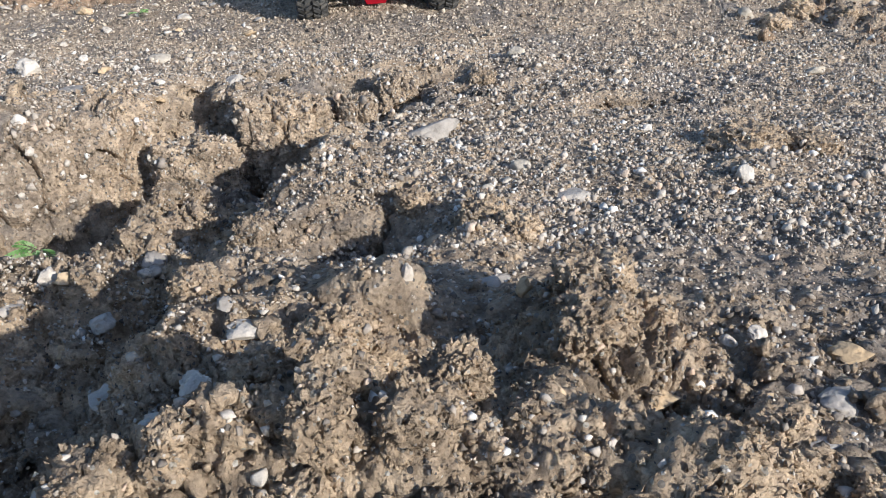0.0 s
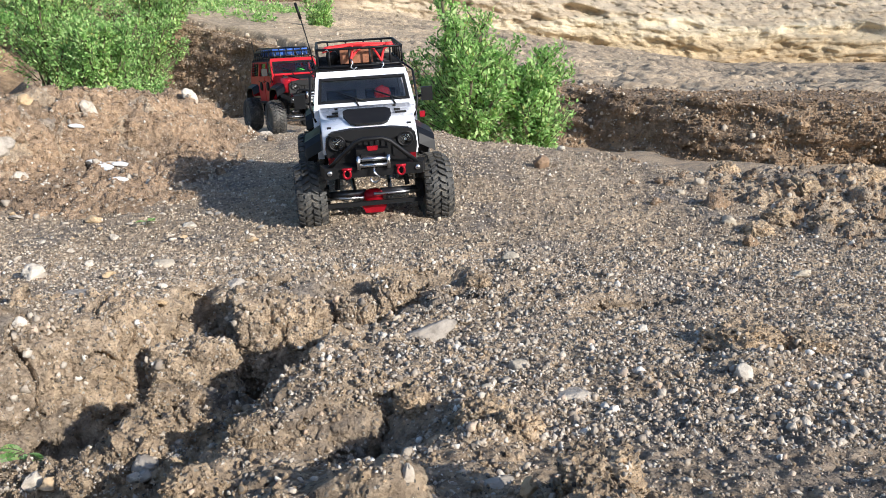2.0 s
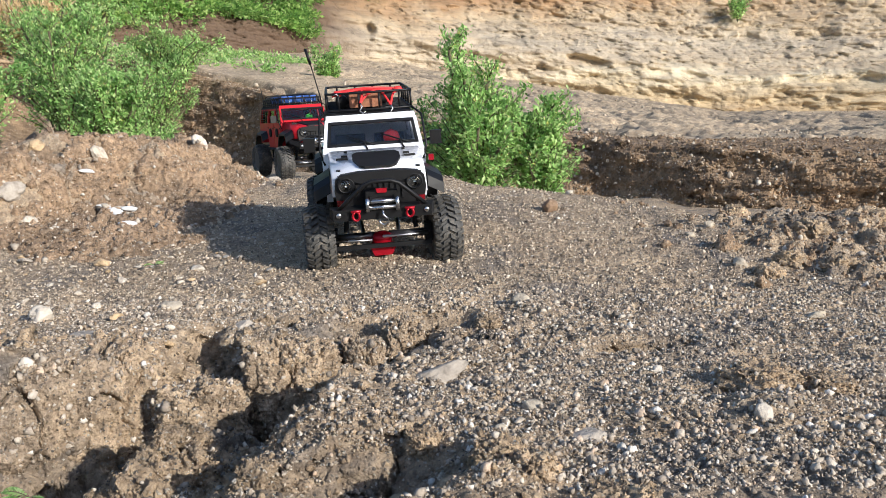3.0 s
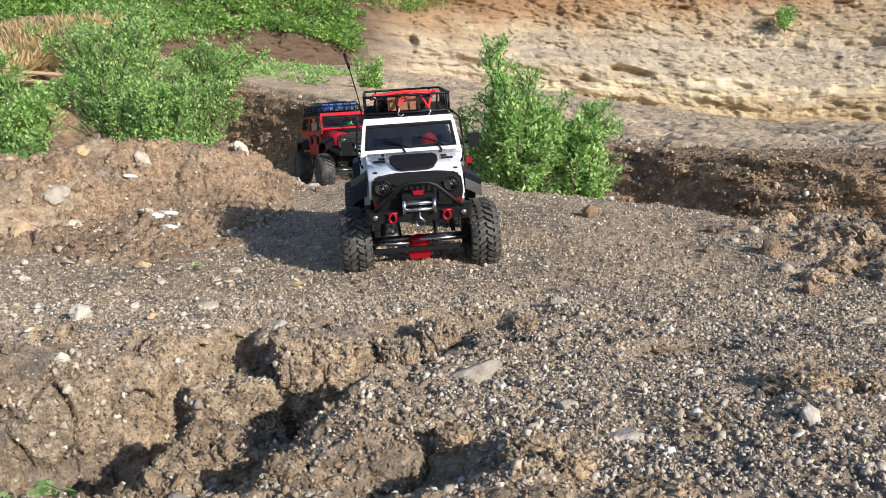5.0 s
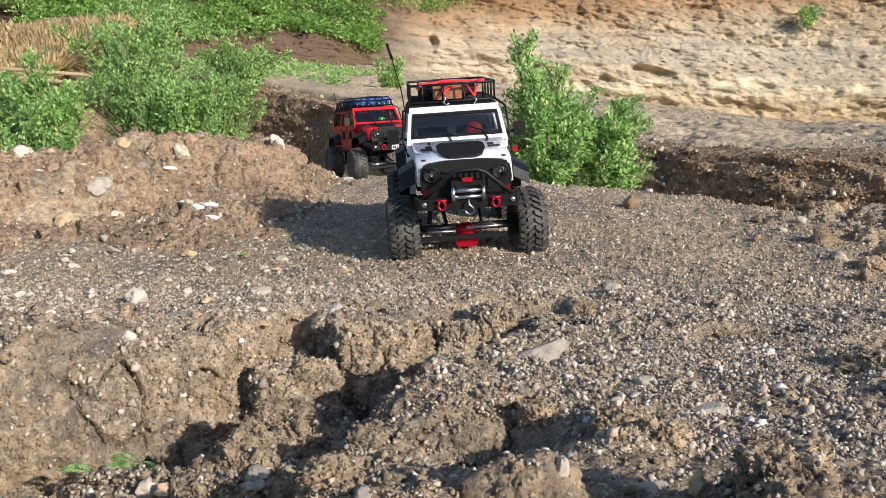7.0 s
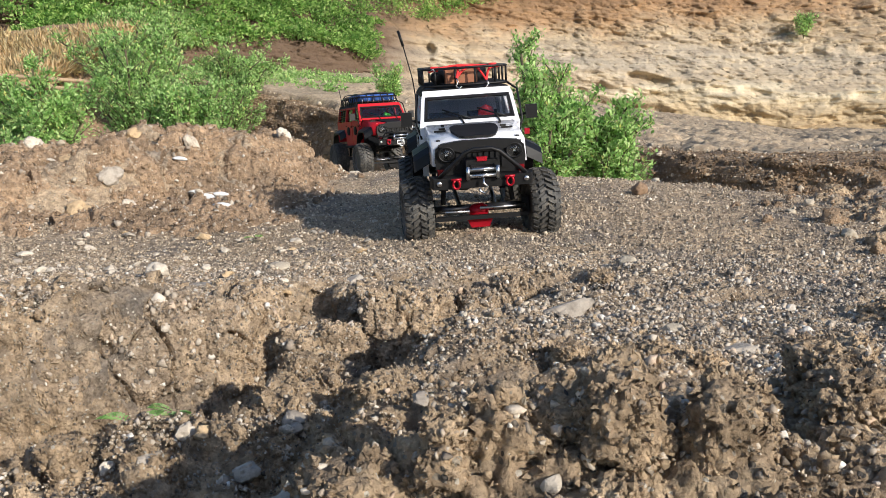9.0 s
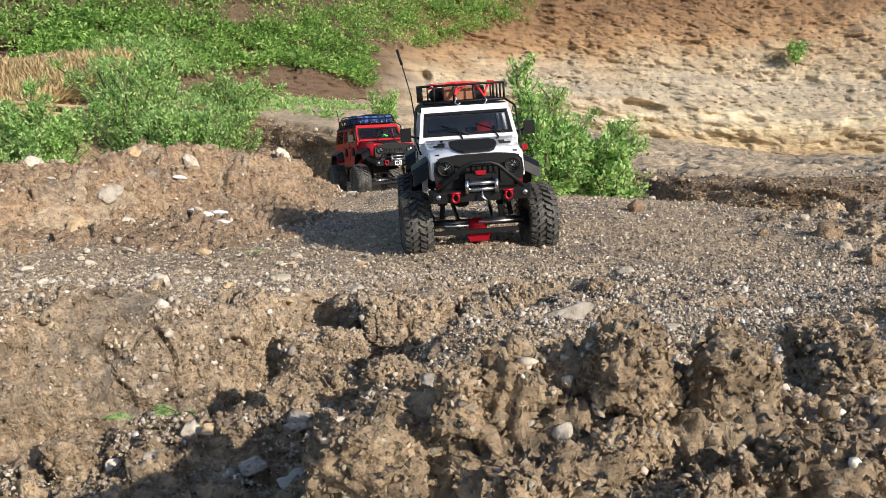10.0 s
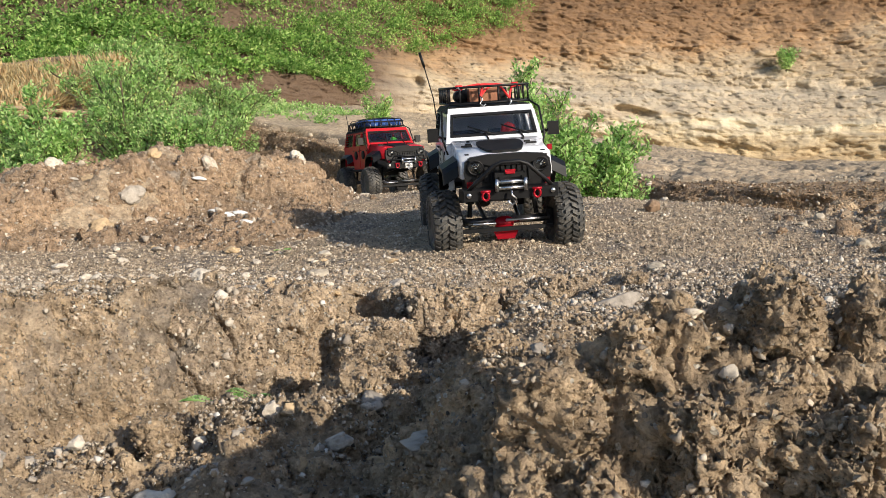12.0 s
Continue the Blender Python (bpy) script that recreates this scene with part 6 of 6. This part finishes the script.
for x, y, s, zf in ((-0.003, 0.247, 0.008, 1.9), (-0.034, 0.238, 0.012, 1.2), (-0.133, 0.426, 0.016, 0.9), (-0.050, 0.378, 0.019, 1.1), (0.081, 0.385, 0.022, 0.8), (0.113, 0.388, 0.014, 0.9), (0.078, 0.350, 0.020, 0.8), (0.035, 0.560, 0.020, 0.8), (-0.141, 0.588, 0.018, 0.9), (0.055, 0.528, 0.016, 0.8),
                    (-0.02, 0.615, 0.014, 0.8), (-0.235, 0.84, 0.018, 0.9), (-0.27, 0.87, 0.017, 0.9), (-0.10, 0.985, 0.021, 0.9), (-0.15, 0.955, 0.020, 0.9), (0.05, 1.03, 0.018, 0.7), (-0.40, 0.575, 0.018, 0.8), (-0.33, 0.50, 0.018, 0.7), (-0.46, 0.53, 0.016, 0.8), (-0.28, 0.60, 0.015, 0.7), (-0.25, 0.72, 0.014, 0.7),
                    (0.285, 0.748, 0.036, 0.5), (0.34, 0.735, 0.024, 0.5), (0.74, 1.68, 0.05, 0.7), (0.62, 1.32, 0.03, 0.7), (0.50, 1.30, 0.024, 0.7), (0.56, 1.36, 0.026, 0.8), (0.66, 1.52, 0.034, 0.8), (0.80, 1.58, 0.04, 0.8), (0.58, 1.70, 0.03, 0.7), (0.9, 1.5, 0.04, 0.6), (1.1, 1.75, 0.05, 0.7)):
    lay("earth_clod", CLODS[count % 6], x, y, s, (1.0, 0.9, zf), rr.uniform(0, 360), "crumbly tan earth clod with embedded grit", "clod", C, 0.32)
    count += 1


# large broken clods along the crest and face of the ridge
for k, (x, y, z, t) in enumerate(((-0.083, 0.258, 0.284, 0.016), (-0.031, 0.276, 0.296, 0.012), (0.013, 0.285, 0.300, 0.010), (-0.055, 0.228, 0.270, 0.021), (-0.020, 0.218, 0.270, 0.020), (-0.018, 0.256, 0.284, 0.017), (-0.068, 0.246, 0.268, 0.017), (-0.112, 0.288, 0.248, 0.019),
                                  (-0.148, 0.325, 0.225, 0.017), (-0.062, 0.300, 0.288, 0.014), (0.012, 0.226, 0.272, 0.020), (-0.090, 0.225, 0.245, 0.020), (0.045, 0.245, 0.270, 0.022), (0.085, 0.235, 0.255, 0.022), (-0.045, 0.195, 0.235, 0.022), (0.0, 0.190, 0.235, 0.022))):
    ob = new("earth_clod", block_data("earth_clod", 540 + k, 36, CLOD, 5.0, 1.5, 1.2))
    ob.matrix_world = pose(x, y, z - 0.007, rr.uniform(-25, 25), rr.uniform(-25, 25), rr.uniform(0, 90)) @ Matrix.Diagonal((t * 1.15, t, t * rr.uniform(0.9, 1.2), 1))
    tagged(ob, "large broken tan earth clod on the ridge crest", "clod", C)
SMALL_CLODS = [block_data("earth_clod", 260 + k, 15, CLOD, 3.2, 1.2, 0.9) for k in range(8)]
for i in range(70):
    x, y, t = rr.uniform(-0.14, 0.17), rr.uniform(0.165, 0.315), 0.0075 * rr.lognormvariate(0, 0.45)
    lay("earth_clod", SMALL_CLODS[i % 8], x, y, min(t, 0.019), (rr.uniform(0.9, 1.3), rr.uniform(0.8, 1.1), rr.uniform(0.8, 1.3)), rr.uniform(0, 360), "crumbly tan earth clod stuck in the ridge", "clod", C, 0.35, (rr.uniform(-30, 30), rr.uniform(-30, 30)))


def scatter(name, label, x, y, r, mat, sink, seed, shape=1, jag=0.30, zs=None):
    """Small rounded grains, each a squashed twenty-faced lump with its own turn."""
    rg = np.random.RandomState(seed)
    bm = bmesh.new()
    if shape:
        bmesh.ops.create_icosphere(bm, subdivisions=shape, radius=1.0)
    else:
        bmesh.ops.create_cone(bm, segments=4, radius1=1.0, radius2=0.0, depth=1.0, cap_ends=False)
        bmesh.ops.mirror(bm, geom=bm.verts[:] + bm.edges[:] + bm.faces[:], axis="Z", matrix=Matrix.Translation((0, 0, 0.5)), merge_dist=0.01)
        bmesh.ops.triangulate(bm, faces=bm.faces)
    bm.verts.index_update()
    base = np.array([v.co[:] for v in bm.verts])
    base -= base.mean(0)
    tri = np.array([[v.index for v in f.verts] for f in bm.faces])
    bm.free()
    nv, nt = len(base), len(tri)
    n = len(x)
    kinds = base[None] * np.clip(1 + jag * rg.randn(40, nv, 1), 0.4, 1.7) * rg.uniform(0.6, 1.2, (40, 1, 3))
    v = kinds[rg.randint(0, 40, n)]
    a = rg.rand(n) * 2 * math.pi
    ca, sa = np.cos(a)[:, None], np.sin(a)[:, None]
    b = rg.randn(n) * 0.5
    cb, sb = np.cos(b)[:, None], np.sin(b)[:, None]
    vx, vy, vz = v[..., 0], v[..., 1], v[..., 2]
    vy, vz = vy * cb - vz * sb, vy * sb + vz * cb
    vx, vy = vx * ca - vy * sa, vx * sa + vy * ca
    z = height(x, y) + r * (0.7 - sink) if zs is None else zs
    V = np.stack([vx * r[:, None] + x[:, None], vy * r[:, None] + y[:, None], vz * r[:, None] + z[:, None]], -1)
    me = bpy.data.meshes.new(name)
    me.vertices.add(nv * n)
    me.vertices.foreach_set("co", V.astype(np.float32).ravel())
    me.loops.add(3 * nt * n)
    me.loops.foreach_set("vertex_index", (tri.ravel()[None] + nv * np.arange(n)[:, None]).astype(np.int32).ravel())
    me.polygons.add(nt * n)
    me.polygons.foreach_set("loop_start", np.arange(0, 3 * nt * n, 3, dtype=np.int32))
    me.update(calc_edges=True)
    me.polygons.foreach_set("use_smooth", np.full(nt * n, shape > 0))
    me.materials.append(mat)
    return tagged(new(name, me), label, name.replace("_", " "), kind="stuff")


rg = np.random.RandomState(3)
STONE_MIX = stone_material("floor rubble stone", [(0.0, (0.26, 0.21, 0.15)), (0.6, (0.44, 0.36, 0.26)), (1.0, (0.64, 0.56, 0.45))], True, 9)


def field(n, y0, y1, spread_x, lo, hi, sigma):
    y = rg.uniform(y0, y1, n)
    x = rg.uniform(-1, 1, n) * spread_x * (y + 0.28)
    return x, y, np.clip(lo * np.exp(sigma * rg.randn(n)), lo * 0.4, hi)


def flat_only(x, y, r, most):
    """Keeps the grains that lie where the ground is not too steep."""
    g = np.hypot(height(x + 0.004, y) - height(x - 0.004, y), height(x, y + 0.004) - height(x, y - 0.004)) / 0.008
    keep = (g < most) | (rg.rand(len(x)) < 0.12)
    heap = bump(x, y, -1.02, 2.10, 0.5, 0.26, -8, 3) + bump(x, y, -1.7, 2.0, 0.6, 0.3)
    keep &= rg.rand(len(x)) > 0.85 * np.clip(heap, 0, 1)
    return x[keep], y[keep], r[keep]


a, b = field(9000, 0.19, 0.62, 0.62, 0.0010, 0.0030, 0.5), field(54000, 0.5, 1.22, 0.62, 0.0012, 0.0042, 0.46)
x, y, r = flat_only(*(np.concatenate(v) for v in zip(a, b)), 1.0)
scatter("gravel", "mixed grey, cream and ochre gravel strewn on earth", x, y, r, PEBBLE, 0.48, 1, 1, 0.42)
x, y, r = flat_only(*field(48000, 1.12, 2.7, 0.62, 0.0015, 0.0048, 0.40), 1.0)
scatter("fine_gravel", "fine tan gravel strewn on the platform", x, y, r, FINE_GRAVEL, 0.48, 9, 1, 0.42)
a, b, c = field(16000, 0.19, 0.62, 0.62, 0.0006, 0.0014, 0.4), field(44000, 0.5, 1.32, 0.62, 0.0010, 0.0020, 0.3), field(30000, 1.25, 2.7, 0.62, 0.0015, 0.0030, 0.3)
x, y, r = flat_only(*(np.concatenate(v) for v in zip(a, b, c)), 1.6)
scatter("grit", "fine grey and tan grit strewn on earth", x, y, r, FINE_GRAVEL, 0.1, 7, 0)
a, b = field(9000, 0.19, 0.66, 0.62, 0.0011, 0.0030, 0.5), field(5000, 0.5, 1.1, 0.62, 0.0014, 0.0035, 0.5)
x, y, r = (np.concatenate(v) for v in zip(a, b))
keep = (x < 0.05) | (y < 0.42) | (rg.rand(len(x)) < 0.2)
scatter("earth_crumbs", "small tan crumbs of dry earth", x[keep], y[keep], r[keep], CLOD, 0.3, 2)
a, b = field(800, 0.19, 0.42, 0.62, 0.0024, 0.0060, 0.5), field(420, 0.45, 1.05, 0.55, 0.0050, 0.011, 0.4)
x, y, r = (np.concatenate(v) for v in zip(a, b))
keep = (x < -0.06) | (y < 0.36)
scatter("earth_lumps", "rough lumps of tan earth on the ridge and gully", x[keep], y[keep], r[keep], CLOD, 0.45, 8, 2)


def on_faces(objects, per_area, rng):
    """Random places on the faces of some things, with the face's direction."""
    P, Nn = [], []
    for ob in objects:
        me = ob.data
        co, no = np.empty(len(me.vertices) * 3, np.float32), np.empty(len(me.vertices) * 3, np.float32)
        me.vertices.foreach_get("co", co)
        me.vertices.foreach_get("normal", no)
        m = np.array(ob.matrix_world)
        co = co.reshape(-1, 3) @ m[:3, :3].T + m[:3, 3]
        no = no.reshape(-1, 3) @ np.linalg.inv(m[:3, :3])
        no /= np.linalg.norm(no, axis=1)[:, None] + 1e-9
        area = sum(p.area for p in me.polygons) * abs(np.linalg.det(m[:3, :3])) ** (2 / 3)
        k = rng.randint(0, len(co), max(4, int(area * per_area)))
        P.append(co[k] + rng.randn(len(k), 3) * 0.0006)
        Nn.append(no[k])
    return np.concatenate(P), np.concatenate(Nn)


def studs(name, label, objects, per_area, size, most, mat, seed, jag, shape=1):
    rng = np.random.RandomState(seed)
    P, Nn = on_faces(objects, per_area, rng)
    r = np.clip(size * np.exp(0.45 * rng.randn(len(P))), size * 0.4, most)
    P = P + Nn * (r * 0.08)[:, None]
    scatter(name, label, P[:, 0], P[:, 1], r, mat, 0, seed, shape, jag, P[:, 2])


near_crusts = [bpy.data.objects["earth_ridge"], bpy.data.objects["rubble_bed"]]
banks = [o for o in bpy.data.objects if o.name.startswith(("earth_block", "gully_wall"))]
clods = [o for o in bpy.data.objects if o.name.startswith("earth_clod") and o.location.y < 1.2]
studs("wall_crumbs", "small tan crumbs sticking to the gully wall", banks, 70000, 0.0011, 0.0034, WALL, 21, 0.4, 0)
studs("wall_pebbles", "pale pebbles embedded in the gully wall", banks, 6000, 0.0018, 0.0075, PEBBLE, 22, 0.35)
studs("ridge_crumbs", "small tan crumbs and grit on the ridge", near_crusts, 90000, 0.0009, 0.0028, CLOD, 25, 0.4, 0)
studs("ridge_pebbles", "pale pebbles embedded in the ridge", near_crusts, 10000, 0.0010, 0.0044, PEBBLE, 26, 0.35)
studs("heap_crumbs", "small tan crumbs on the broken heap", [bpy.data.objects["earth_heap"], bpy.data.objects["broken_ground"]], 7000, 0.0028, 0.009, HEAP, 27, 0.4, 0)
studs("heap_pebbles", "pale pebbles embedded in the broken heap", [bpy.data.objects["earth_heap"], bpy.data.objects["broken_ground"]], 1500, 0.0030, 0.013, PEBBLE, 28, 0.35)
studs("bank_crumbs", "brown earth crumbs on the eroded bank", [bank], 240, 0.015, 0.05, BANK, 29, 0.4, 0)
studs("bank_pebbles", "pale stones showing in the eroded bank", [bank], 60, 0.013, 0.05, STONE_MIX, 30, 0.3)
studs("clod_crumbs", "small tan crumbs sticking to earth clods", clods, 110000, 0.0010, 0.0026, CLOD, 23, 0.4, 0)
studs("clod_pebbles", "pale pebbles embedded in earth clods", clods, 6500, 0.0011, 0.0040, PEBBLE, 24, 0.35)
x, y, r = rubble(14000, 9.5, 44, 0.014, 0.11)
scatter("floor_rubble", "scattered grey and tan rubble on the quarry floor", x, y, r, STONE_MIX, 0.3, 4)
n = 2000
x, y = 1.6 + 0.9 * rg.randn(n), 4.2 + 1.5 * rg.randn(n)
keep = (y > edge_y(x) + 0.5) & (y < 8.5)
scatter("wash_lumps", "brown earth lumps strewn in the wash below the bank", x[keep], y[keep], np.clip(0.022 * np.exp(0.5 * rg.randn(keep.sum())), 0.008, 0.06), HEAP, 0.5, 10, 1, 0.35)
n = 500
x, y = rg.uniform(-1.7, 0.0, n), rg.uniform(1.65, 2.7, n)
keep = rg.rand(n) < np.clip(bump(x, y, -1.05, 2.08, 0.55, 0.30, -8, 3) + 0.12, 0, 1)
x, y = x[keep], y[keep]
x, y = np.concatenate([x, rg.uniform(0.35, 1.7, 200)]), np.concatenate([y, rg.uniform(1.2, 2.4, 200)])
scatter("heap_lumps", "broken lumps of tan earth on the heaps", x, y, np.clip(0.007 * np.exp(0.5 * rg.randn(len(x))), 0.003, 0.022), HEAP, 0.45, 6, 2)
